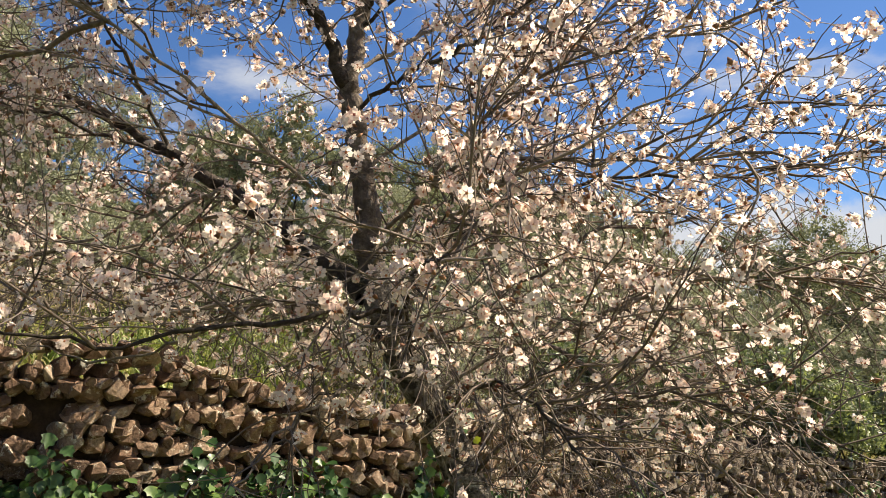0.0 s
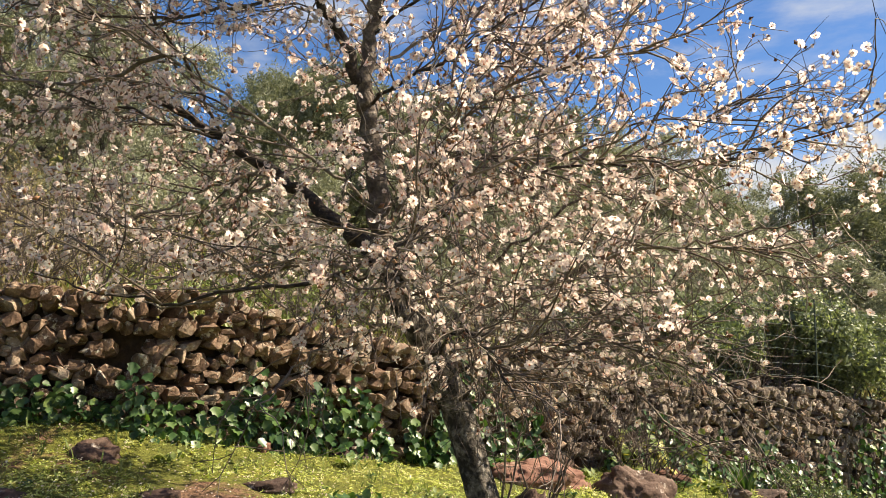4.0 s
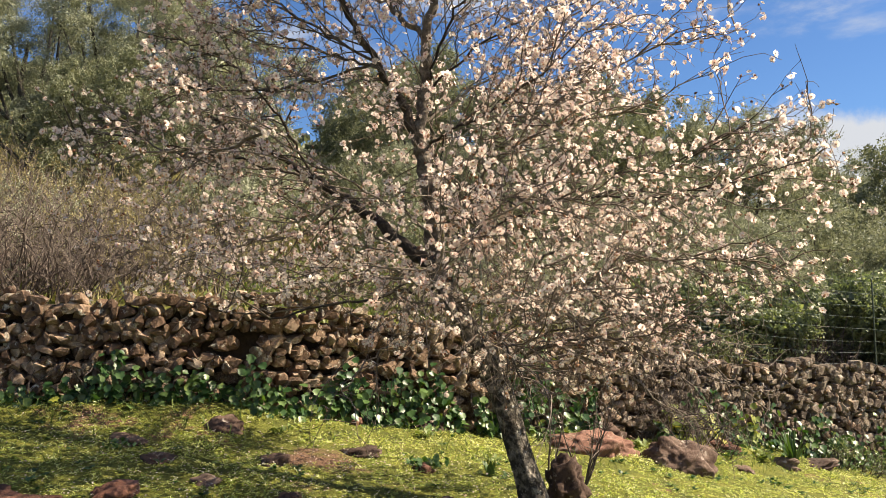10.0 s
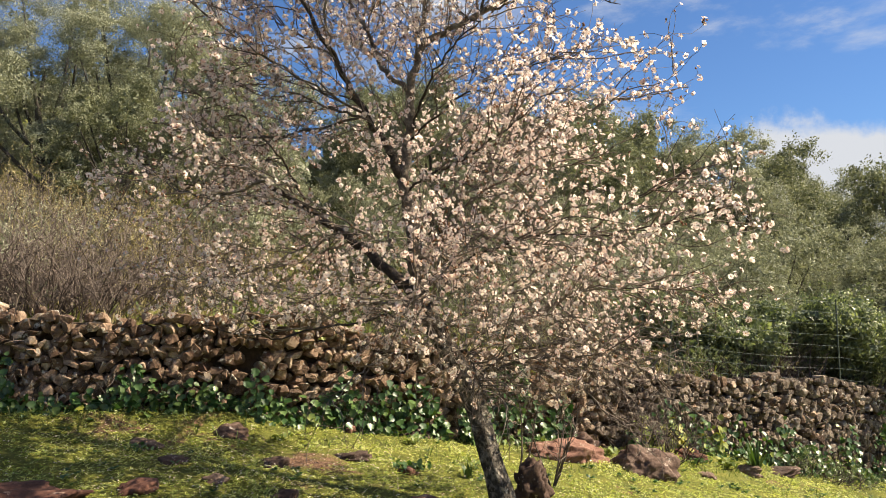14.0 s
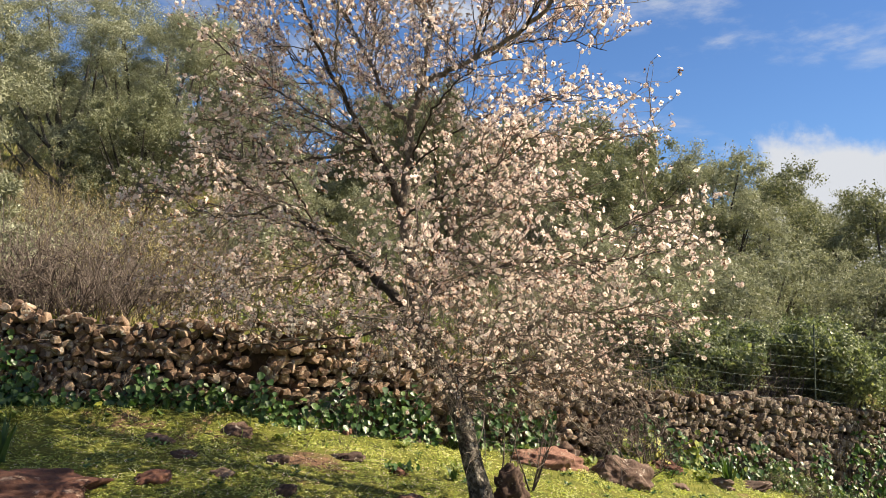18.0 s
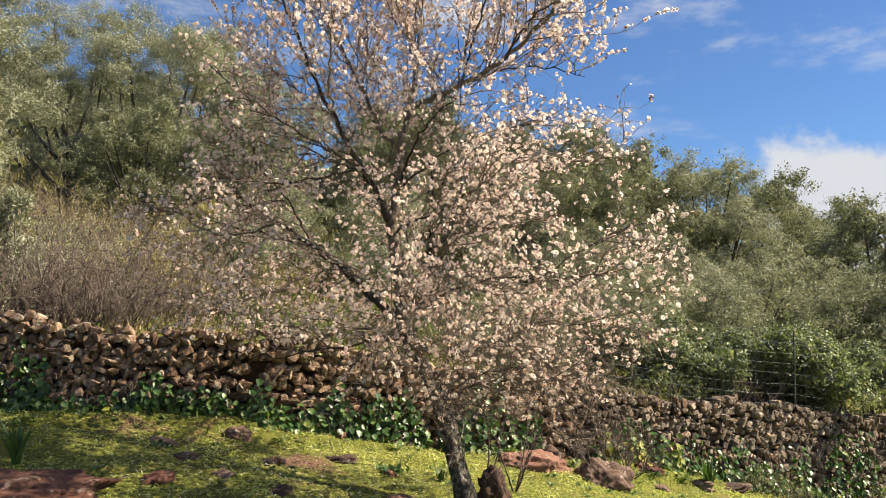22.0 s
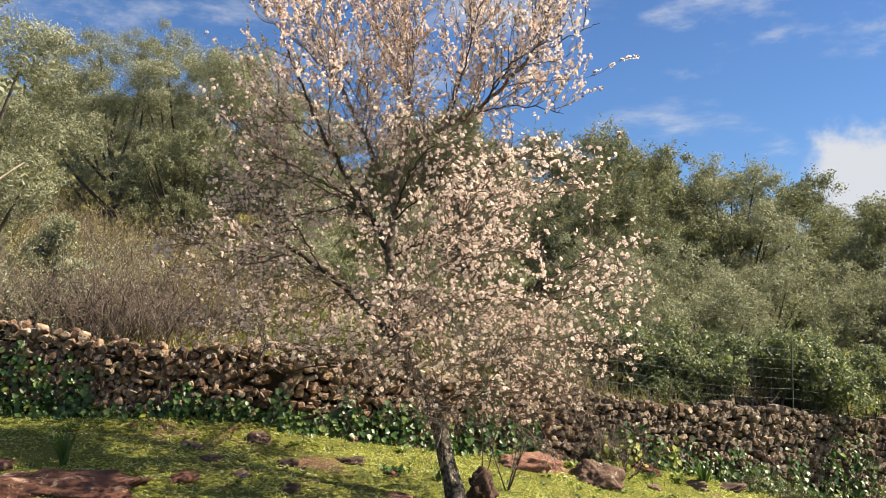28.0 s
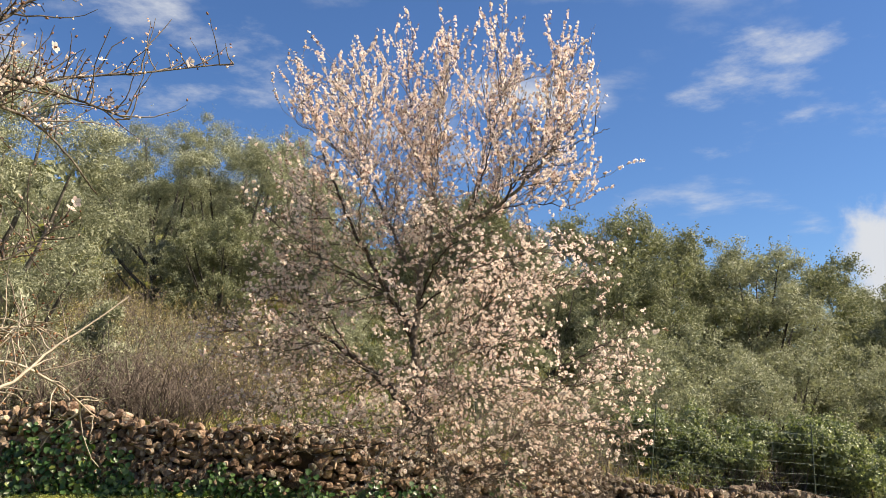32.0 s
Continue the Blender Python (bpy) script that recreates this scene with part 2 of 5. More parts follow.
# greyer stone of the right end; its colour also holds the haze there
STONE_HAZY = rough_mat("hazy_grey_field_stone", [(0.15, (0.055, 0.040, 0.032)), (0.38, (0.105, 0.074, 0.055)), (0.55, (0.165, 0.122, 0.092)), (0.74, (0.26, 0.205, 0.16)), (0.95, (0.40, 0.36, 0.31))],
                       9, 70, 1.0, 0.88, "island", ((0.50, 0.48, 0.44), 30, 0.58), 0.03)
EARTH_CORE = rough_mat("wall_earth", [(0.3, (0.03, 0.020, 0.014)), (0.7, (0.075, 0.048, 0.032))], 9, 50, 0.6)
RED_ROCK = rough_mat("red_rock", [(0.25, (0.065, 0.029, 0.02)), (0.5, (0.13, 0.058, 0.04)), (0.75, (0.205, 0.108, 0.08))], 5, 45, 0.8, 0.9, "object", ((0.30, 0.21, 0.16), 9, 0.58))
BROWN_ROCK = rough_mat("brown_rock", [(0.25, (0.05, 0.03, 0.024)), (0.5, (0.10, 0.06, 0.045)), (0.75, (0.18, 0.125, 0.095))], 8, 60, 0.8, 0.85, "object", ((0.42, 0.36, 0.31), 14, 0.6))
BARK = rough_mat("almond_bark", [(0.34, (0.04, 0.033, 0.028)), (0.5, (0.24, 0.21, 0.18)), (0.64, (0.56, 0.52, 0.46))], 24, 90, 1.0, 0.9, "object", ((0.42, 0.40, 0.36), 26, 0.60), 0.03)
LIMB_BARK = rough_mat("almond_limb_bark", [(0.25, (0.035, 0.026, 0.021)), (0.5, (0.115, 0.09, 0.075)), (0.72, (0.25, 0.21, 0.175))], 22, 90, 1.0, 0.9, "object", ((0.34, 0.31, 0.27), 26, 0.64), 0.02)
TWIG = rough_mat("almond_twig", [(0.2, (0.052, 0.038, 0.031)), (0.5, (0.13, 0.099, 0.081)), (0.8, (0.27, 0.22, 0.185))], 6, 60, 0.3, 0.75, "island")
DRY_TWIG = rough_mat("dry_twig", [(0.2, (0.042, 0.032, 0.029)), (0.5, (0.095, 0.073, 0.062)), (0.8, (0.21, 0.17, 0.145))], 5, 60, 0.3, 0.85, "island")
# lighter copy of the twig: sunlight on low shoots put into the colour
SUNLIT_TWIG = rough_mat("sunlit_twig", [(0.2, (0.19, 0.15, 0.115)), (0.5, (0.36, 0.30, 0.235)), (0.8, (0.50, 0.44, 0.36))], 6, 60, 0.3, 0.8, "island")
OLIVE_BARK = rough_mat("olive_bark", [(0.25, (0.04, 0.035, 0.03)), (0.6, (0.13, 0.115, 0.10)), (0.8, (0.2, 0.18, 0.16))], 14, 70, 1.0)
PETAL = leaf_mat("petal", [(0.1, (0.78, 0.58, 0.54)), (0.35, (0.85, 0.74, 0.68)), (0.8, (0.89, 0.83, 0.77))], 0.65, 0.66, (1.0, 0.96, 0.95), 0.2, 2.0)
HEART = leaf_mat("flower_heart", [(0.2, (0.35, 0.10, 0.08)), (0.8, (0.55, 0.28, 0.12))], 0.7, 0.2, (1, 0.8, 0.6), 0.2)
BUD = leaf_mat("brown_bud", [(0.2, (0.16, 0.07, 0.045)), (0.8, (0.34, 0.20, 0.12))], 0.7, 0.25, (1, 0.8, 0.5), 0.2)
IVY = leaf_mat("ivy_leaf", [(0.1, (0.018, 0.05, 0.012)), (0.5, (0.045, 0.10, 0.032)), (0.78, (0.13, 0.20, 0.06)), (0.95, (0.38, 0.36, 0.05))], 0.38, 0.3, (1.2, 1.3, 0.4), 0.5)
IVY_ONE = leaf_mat("ivy_leaf_single", [(0.1, (0.018, 0.05, 0.012)), (0.5, (0.045, 0.10, 0.032)), (0.78, (0.13, 0.20, 0.06)), (0.95, (0.34, 0.34, 0.06))], 0.38, 0.3, (1.2, 1.3, 0.4), 0.5, 1.5, "object")
IVY_YELLOW = leaf_mat("yellowing_leaf", [(0.1, (0.11, 0.18, 0.04)), (0.45, (0.28, 0.33, 0.09)), (0.8, (0.50, 0.47, 0.15))], 0.5, 0.4, (1.2, 1.1, 0.4), 0.4)
CLOVER = leaf_mat("clover_leaf", [(0.05, (0.11, 0.18, 0.04)), (0.35, (0.31, 0.39, 0.10)), (0.62, (0.52, 0.57, 0.21)), (0.85, (0.76, 0.77, 0.48)), (0.97, (0.88, 0.87, 0.70))], 0.34, 0.5, (1.2, 1.15, 0.5), 0.6, 1.1)
GRASS = leaf_mat("grass_blade", [(0.1, (0.06, 0.105, 0.022)), (0.5, (0.15, 0.20, 0.05)), (0.9, (0.32, 0.33, 0.13))], 0.5, 0.3, (1.05, 1.05, 0.45), 0.4, 1.0)
STRAW = leaf_mat("dry_grass", [(0.1, (0.16, 0.14, 0.06)), (0.5, (0.30, 0.26, 0.13)), (0.9, (0.46, 0.40, 0.24))], 0.7, 0.35, (1, 0.95, 0.7), 0.2, 1.0)
OLIVE = leaf_mat("olive_leaf", [(0.1, (0.105, 0.118, 0.085)), (0.45, (0.248, 0.26, 0.178)), (0.75, (0.375, 0.388, 0.28)), (0.95, (0.48, 0.49, 0.41))], 0.55, 0.3, (1.05, 1.05, 0.75), 0.25, 0.7)
OAK = leaf_mat("oak_leaf", [(0.1, (0.085, 0.098, 0.062)), (0.5, (0.18, 0.195, 0.125)), (0.9, (0.31, 0.32, 0.225))], 0.65, 0.3, (1.05, 1.05, 0.65), 0.2, 0.7)
LENTISK = leaf_mat("lentisk_leaf", [(0.1, (0.055, 0.072, 0.045)), (0.5, (0.15, 0.18, 0.105)), (0.8, (0.35, 0.375, 0.21)), (0.95, (0.48, 0.49, 0.33))], 0.4, 0.33, (1.1, 1.2, 0.55), 0.5, 1.3)
SPEAR = leaf_mat("spear_leaf", [(0.1, (0.03, 0.06, 0.02)), (0.6, (0.07, 0.12, 0.035)), (0.95, (0.16, 0.21, 0.07))], 0.45, 0.25, (1.1, 1.2, 0.5), 0.4)
WIRE = plain_metal("galvanised_wire", (0.13, 0.16, 0.16), 0.7, 0.3)
POST = plain_metal("green_post", (0.06, 0.08, 0.06), 0.6, 0.3)


def ground_mat():
    m, nt, N, L, out = blank("moss_and_earth")
    b = N("ShaderNodeBsdfPrincipled")
    b.inputs["Roughness"].default_value, b.inputs["Specular IOR Level"].default_value = 0.9, 0.2
    co = N("ShaderNodeTexCoord").outputs["Object"]
    a, c, f = noise_node(N, L, co, 0.9, 6, 0.6), noise_node(N, L, co, 6, 6, 0.65), noise_node(N, L, co, 70, 5, 0.6)
    green = ramp_node(N, [(0.3, (0.06, 0.07, 0.014)), (0.55, (0.14, 0.145, 0.027)), (0.75, (0.22, 0.205, 0.045))])
    L(c.outputs["Fac"], green.inputs[0])
    earth = ramp_node(N, [(0.3, (0.10, 0.055, 0.035)), (0.7, (0.21, 0.125, 0.08))])
    L(f.outputs["Fac"], earth.inputs[0])
    s = N("ShaderNodeMath"); s.operation = "MULTIPLY_ADD"; s.inputs[1].default_value = 0.5
    L(c.outputs["Fac"], s.inputs[0]); L(a.outputs["Fac"], s.inputs[2])
    fac = N("ShaderNodeMapRange")
    fac.inputs["From Min"].default_value, fac.inputs["From Max"].default_value = 0.84, 0.92
    L(s.outputs[0], fac.inputs["Value"])
    col = mixed(N, L, "MIX", fac.outputs[0], green.outputs[0], earth.outputs[0])
    g = ramp_node(N, [(0.3, (0.6, 0.6, 0.6)), (0.7, (1.2, 1.2, 1.2))])
    L(f.outputs["Fac"], g.inputs[0])
    L(mixed(N, L, "MULTIPLY", 1.0, col, g.outputs[0]), b.inputs["Base Color"])
    bu = N("ShaderNodeBump"); bu.inputs["Strength"].default_value, bu.inputs["Distance"].default_value = 0.8, 0.03
    L(f.outputs["Fac"], bu.inputs["Height"]); L(bu.outputs[0], b.inputs["Normal"])
    L(b.outputs[0], out.inputs[0])
    return m


GROUND = ground_mat()


# ---- mesh tools ----
rng = np.random.default_rng(7)


def raw(name, verts, faces, mats, parent=None, label="", smooth=False, index=None):
    """One mesh object from arrays; all faces have the same number of corners."""
    verts, faces = np.asarray(verts, np.float32), np.asarray(faces, np.int32)
    me = bpy.data.meshes.new(name)
    me.vertices.add(len(verts)); me.vertices.foreach_set("co", verts.ravel())
    k = faces.shape[1]
    me.loops.add(faces.size); me.loops.foreach_set("vertex_index", faces.ravel())
    me.polygons.add(len(faces)); me.polygons.foreach_set("loop_start", np.arange(0, faces.size, k, dtype=np.int32))
    for m in mats if isinstance(mats, (list, tuple)) else [mats]:
        me.materials.append(m)
    if index is not None:
        me.polygons.foreach_set("material_index", np.asarray(index, np.int32))
    me.polygons.foreach_set("use_smooth", np.full(len(faces), smooth))
    me.update(calc_edges=True)
    ob = new(name, me)
    if parent is not None:
        ob.parent = parent
    if label:
        ob["label"] = label
    return ob


def share(name, me, m, parent, label=""):
    ob = new(name, me)
    ob.parent = parent
    ob.matrix_local = m
    if label:
        ob["label"] = label
    return ob


def thing(name, at, label, category, group="", kind=""):
    ob = new(name)
    ob.location = at
    ob.empty_display_size = 0.1
    return tagged(ob, label, category, group, kind)


def frames_from(z, spin):
    """Turns (n, 3, 3) whose third column is z, spun about it."""
    z = z / np.linalg.norm(z, axis=1, keepdims=True)
    a = np.where(np.abs(z[:, 2:3]) < 0.9, [[0.0, 0, 1]], [[1.0, 0, 0]])
    x = np.cross(a, z); x /= np.linalg.norm(x, axis=1, keepdims=True)
    y = np.cross(z, x)
    c, s = np.cos(spin)[:, None], np.sin(spin)[:, None]
    return np.stack([c * x + s * y, c * y - s * x, z], 2)


def stamp(tv, tf, at, turns, size):
    """The template (tv, tf) set down at many places."""
    v = np.einsum("nij,kj->nki", turns, tv) * np.asarray(size).reshape(-1, 1, 1) + at[:, None]
    f = tf[None] + (np.arange(len(at)) * len(tv))[:, None, None]
    return v.reshape(-1, 3), f.reshape(-1, tf.shape[1])


def joined(parts):
    vs, fs, n = [], [], 0
    for v, f in parts:
        vs.append(v); fs.append(np.asarray(f) + n); n += len(v)
    return np.concatenate(vs), np.concatenate(fs)


def tube(pts, radii, sides=5):
    """A tapering branch along pts."""
    p, r = np.asarray(pts, float), np.asarray(radii, float)
    t = np.gradient(p, axis=0)
    t /= np.linalg.norm(t, axis=1, keepdims=True) + 1e-9
    a = np.array([0.31, 0.87, 0.11])
    u = np.cross(t, a); u /= np.linalg.norm(u, axis=1, keepdims=True) + 1e-9
    w = np.cross(t, u)
    ang = np.arange(sides) * 2 * np.pi / sides
    v = p[:, None] + r[:, None, None] * (np.cos(ang)[None, :, None] * u[:, None] + np.sin(ang)[None, :, None] * w[:, None])
    i, j = np.meshgrid(np.arange(len(p) - 1), np.arange(sides), indexing="ij")
    a0, b0 = i * sides + j, i * sides + (j + 1) % sides
    return v.reshape(-1, 3), np.stack([a0, b0, b0 + sides, a0 + sides], -1).reshape(-1, 4)


def smooth_line(pts, n):
    """n points on a Catmull-Rom curve through pts."""
    p = np.asarray(pts, float)
    q = np.vstack([2 * p[0] - p[1], p, 2 * p[-1] - p[-2]])
    out = []
    for s in np.linspace(0, len(p) - 1 - 1e-6, n):
        k, u = int(s), s - int(s)
        a, b, c, d = q[k:k + 4]
        out.append(0.5 * (2 * b + (c - a) * u + (2 * a - 5 * b + 4 * c - d) * u * u + (3 * b - a - 3 * c + d) * u ** 3))
    return np.array(out)


def unit(v):
    return v / (np.linalg.norm(v, axis=-1, keepdims=True) + 1e-9)


# leaf shapes: quads that share a bent midrib
def leaf_shape(length, width, bend=0.15, fold=0.25):
    v = np.array([(0, 0, 0), (-width / 2, 0.45 * length, fold * width), (0, 0.5 * length, bend * length * 0.5), (width / 2, 0.45 * length, fold * width), (0, length, -bend * length * 0.3)])
    return v, np.array([(0, 2, 1), (0, 3, 2), (1, 2, 4), (2, 3, 4)])


def flat_leaf(length, width):
    v = np.array([(0, 0, 0), (width / 2, 0.5 * length, 0.12 * width), (0, length, 0), (-width / 2, 0.5 * length, 0.12 * width)])
    return v, np.array([(0, 1, 2, 3)])


def sprig(leaves, stem, length, width, seed, spread=0.8):
    """Leaves round a short stem along +y."""
    r = np.random.default_rng(seed)
    tv, tf = flat_leaf(length, width)
    at = np.zeros((leaves, 3)); at[:, 1] = np.linspace(0.05, 1, leaves) * stem
    y = unit(np.stack([r.normal(0, spread, leaves), 0.45 + r.random(leaves) * 0.6, r.normal(0, spread, leaves)], 1))
    z = unit(np.cross(y, unit(r.normal(size=(leaves, 3)))))
    x = np.cross(y, z)
    return stamp(tv, tf, at, np.stack([x, y, z], 2), 0.7 + 0.6 * r.random(leaves))


# ---- the lie of the land ----
WALL_X = np.array([-30, -9, -2.96, -1.6, 0.48, 1.78, 2.95, 8, 30])
WALL_Y = np.array([-9, 0.4, 2.95, 3.65, 5.2, 6.4, 7.4, 11.5, 29.0])
TOP_X, TOP_Z = [-30, -9, -4, -3, -2.2, -1.4, 0.4, 1.1, 1.75, 2.35, 3, 4.15, 8, 30], [4.2, 2.35, 1.89, 1.81, 1.74, 1.64, 1.30, 1.13, 1.05, 0.95, 0.87, 0.70, 0.2, -2.0]
LOW_X, LOW_Z = [-30, -9, -4, -3, -2.4, -1.5, -1, -0.3, 0.4, 0.85, 1.75, 3, 5, 30], [3.4, 1.5, 1.13, 1.08, 1.0, 0.9, 0.83, 0.7, 0.58, 0.48, 0.25, -0.1, -0.5, -4.0]


def wall_y(x):
    return np.interp(x, WALL_X, WALL_Y)


def past_wall(x, y):
    """Metres behind the wall's face (in front: minus)."""
    return (y - wall_y(x)) * 0.79


def wobble(x, y, s, seed):
    return (np.sin(x * s + seed) * np.cos(y * s * 1.13 + 2 * seed) + 0.5 * np.sin(x * s * 2.3 + y * s * 1.7 + 3 * seed) + 0.3 * np.cos(x * s * 4.1 - y * s * 3.3 + seed)) / 1.8


def low_z(x, y):
    back = np.interp(y, [-40, -6, -3.65, -1.26, 0, 1.6, 2.4], [4.0, 0.8, 0.37, -0.17, -0.3, -0.05, 0.0])
    # a low bank of soil lies against the foot of the wall
    bank = np.interp(x, [-5, -3.2, -2.5, -1.7, -1.0, 0.5, 1.2, 1.7, 2.4], [0.0, 0.05, 0.11, 0.13, 0.02, 0.0, 0.06, 0.10, 0.0]) * np.exp(-((np.minimum(past_wall(x, y), 0.0) + 0.08) / 0.22) ** 2)
    return np.interp(x, LOW_X, LOW_Z) + bank + back + 0.02 * wobble(x, y, 3.1, 1.0) + 0.008 * wobble(x, y, 11.0, 4.0)


def high_z(x, y):
    d = np.maximum(past_wall(x, y), 0)
    slope = np.interp((x - 1.0) / (d + 4.0), [-1.6, -0.8, -0.5, -0.2, 0.1, 0.5, 1.2], [0.34, 0.28, 0.18, 0.12, 0.09, 0.07, 0.05])
    hill = 0.10 * np.minimum(d, 2.0) + slope * np.clip(d - 2.0, 0, 70) + 0.05 * np.clip(d - 72, 0, 400)
    return np.interp(x, TOP_X, TOP_Z) - 0.16 + hill + 0.05 * wobble(x, y, 1.3, 2.0) * np.clip(d, 0.2, 3)


def ground_z(x, y):
    d = past_wall(x, y)
    k = np.clip((d - 0.14) / 0.16, 0, 1)
    return low_z(x, y) * (1 - k) + high_z(x, y) * k


def build_ground():
    def ticks(a, b, step, far_a, far_b):
        core = np.arange(a, b + 1e-6, step)
        def out(start, far, sign):
            v, s, res = start, step, []
            while v * sign < far * sign:
                s *= 1.22; v += sign * s; res.append(v)
            return res
        return np.array(out(a, far_a, -1)[::-1] + core.tolist() + out(b, far_b, 1))
    xs, ys = ticks(-6, 5, 0.085, -900, 900), ticks(-1, 9, 0.085, -900, 1200)
    X, Y = np.meshgrid(xs, ys)
    Z = ground_z(X, Y)
    v = np.stack([X, Y, Z], -1).reshape(-1, 3)
    i, j = np.meshgrid(np.arange(len(ys) - 1), np.arange(len(xs) - 1), indexing="ij")
    a = i * len(xs) + j
    f = np.stack([a, a + 1, a + 1 + len(xs), a + len(xs)], -1).reshape(-1, 4)
    return tagged(raw("ground", v, f, GROUND, smooth=True), "sloping mossy grass terrace and wooded hillside", "ground", kind="structure")


build_ground()


# ---- rocks and stones ----
def rock_arrays(seed, subdiv=3, box=0.35, rough=0.22, cuts=6):
    """A weathered stone about 2 across: a rounded block with flat breaks, a lumpy skin and fine pits."""
    bm = bmesh.new()
    bmesh.ops.create_icosphere(bm, subdivisions=subdiv, radius=1)
    v = np.array([q.co for q in bm.verts]); f = np.array([[w.index for w in t.verts] for t in bm.faces])
    bm.free()
    r = np.random.default_rng(seed)
    big = np.abs(v).max(1, keepdims=True)
    v = v * (1 - box) + v / big * box
    for _ in range(cuts):
        n = unit(r.normal(size=3)); d = 0.66 + 0.25 * r.random()
        over = np.maximum(v @ n - d, 0)
        v -= over[:, None] * n * 0.8
    off = np.array([noise.fractal(Vector(p * 1.6 + seed * 7.7), 0.9, 2.0, 4) for p in v])
    pits = np.array([noise.turbulence(Vector(p * 6.0 + seed * 3.1), 3, False) for p in v])
    v *= (1 + rough * off - 0.05 * pits)[:, None]
    return v, f


def rock(name, at, size, mat, seed, label, spin=0.0, category="rock", group="", tilt=0.0, sink=0.3, cuts=7, rough=0.30):
    v, f = rock_arrays(seed, 5 if max(size) > 0.35 else 4, 0.4, rough, cuts)
    v = v * np.array(size) / 2
    c, s = math.cos(spin), math.sin(spin)
    ct, st = math.cos(tilt), math.sin(tilt)
    v = v @ np.array([[ct, 0, -st], [0, 1, 0], [st, 0, ct]])
    v = v @ np.array([[c, s, 0], [-s, c, 0], [0, 0, 1]])
    v[:, 2] -= v[:, 2].min() * (1 - sink)
    z = float(ground_z(np.array(at[0]), np.array(at[1])))
    ob = raw(name, v - np.array([0, 0, size[2] * sink * 0.6]), f, mat, smooth=True)
    ob.location = (at[0], at[1], z)
    return tagged(ob, label, category, group)


rock("red_boulder", (0.42, 4.66), (0.68, 0.40, 0.30), RED_ROCK, 3, "low weathered red sandstone boulder in mossy grass", 0.55, tilt=0.05, sink=0.5)
rock("red_boulder", (1.00, 4.80), (0.46, 0.42, 0.40), BROWN_ROCK, 11, "dark brown angular boulder with a pale ridge", 0.5, tilt=0.25, sink=0.45)
rock("stump_stone", (0.34, 2.9), (0.19, 0.15, 0.30), BROWN_ROCK, 22, "dark upright stone beside the almond trunk", 0.3, tilt=0.2, cuts=16, rough=0.7)
rock("red_boulder", (-2.05, 1.42), (0.95, 0.55, 0.24), RED_ROCK, 14, "flat red rock flush with the grass", 0.25, sink=0.62)
rock("wall_foot_stone", (0.50, 4.98), (0.26, 0.20, 0.20), BROWN_ROCK, 31, "squared brown stone at the foot of the wall", 0.6)
for n, (x, y, a, b, c) in enumerate([(-1.64, 3.16, 0.22, 0.15, 0.15), (-1.5, 1.88, 0.2, 0.14, 0.10), (-1.96, 2.68, 0.24, 0.15, 0.09), (-1.62, 2.43, 0.14, 0.1, 0.08), (-1.08, 3.85, 0.10, 0.09, 0.10),
                                     (-0.85, 3.25, 0.2, 0.14, 0.07), (-0.81, 2.1, 0.13, 0.11, 0.10), (-0.2, 2.53, 0.2, 0.12, 0.10), (-0.65, 4.2, 0.26, 0.14, 0.12), (1.48, 5.3, 0.16, 0.12, 0.08),
                                     (1.34, 5.75, 0.28, 0.16, 0.14), (-1.13, 2.68, 0.17, 0.12, 0.08), (1.85, 6.0, 0.3, 0.16, 0.12), (-0.45, 3.15, 0.1, 0.09, 0.09), (-1.25, 2.2, 0.12, 0.1, 0.07), (2.2, 6.4, 0.34, 0.2, 0.12), (-2.7, 1.5, 0.2, 0.14, 0.1)]):
    rock("field_stone", (x, y), (a * 1.25, b * 1.25, c * 1.1), RED_ROCK if n % 3 == 1 else BROWN_ROCK, 40 + n, "half-buried brown field stone in the grass" if n % 3 != 1 else "half-buried reddish field stone in the grass", n * 1.3, "stone", "stones in the grass", sink=0.58)
rock("pale_boulder", (1.0, 5.75), (0.42, 0.36, 0.42), BROWN_ROCK, 61, "pale weathered boulder on top of the terrace wall", 0.4)


# ---- dry stone wall ----
def hull_stone(seed):
    """An angular broken stone about 2 across: the hull of a few points on a rough block."""
    r = np.random.default_rng(seed)
    p = r.normal(size=(26, 3))
    p /= (np.abs(p) ** 3.2).sum(1, keepdims=True) ** (1 / 3.2)
    p *= 0.90 + 0.18 * r.random((26, 1))
    p[:, 1] = np.clip(p[:, 1] * 1.6, -0.80, 0.80) + r.normal(0, 0.06, 26)
    bm = bmesh.new()
    for q in p:
        bm.verts.new(q)
    bmesh.ops.convex_hull(bm, input=bm.verts)
    bmesh.ops.delete(bm, geom=[q for q in bm.verts if not q.link_faces], context="VERTS")
    bmesh.ops.triangulate(bm, faces=bm.faces)
    bm.verts.index_update()
    v = np.array([q.co for q in bm.verts]); f = np.array([[w.index for w in t.verts] for t in bm.faces])
    bm.free()
    return v, f


def wall_point(s):
    """Place on the wall's face at x = s, with the unit ways along it and out of it."""
    p = np.array([s, wall_y(s)])
    q = np.array([s + 0.05, wall_y(s + 0.05)]) - np.array([s - 0.05, wall_y(s - 0.05)])
    q /= np.linalg.norm(q)
    return p, q, np.array([q[1], -q[0]])


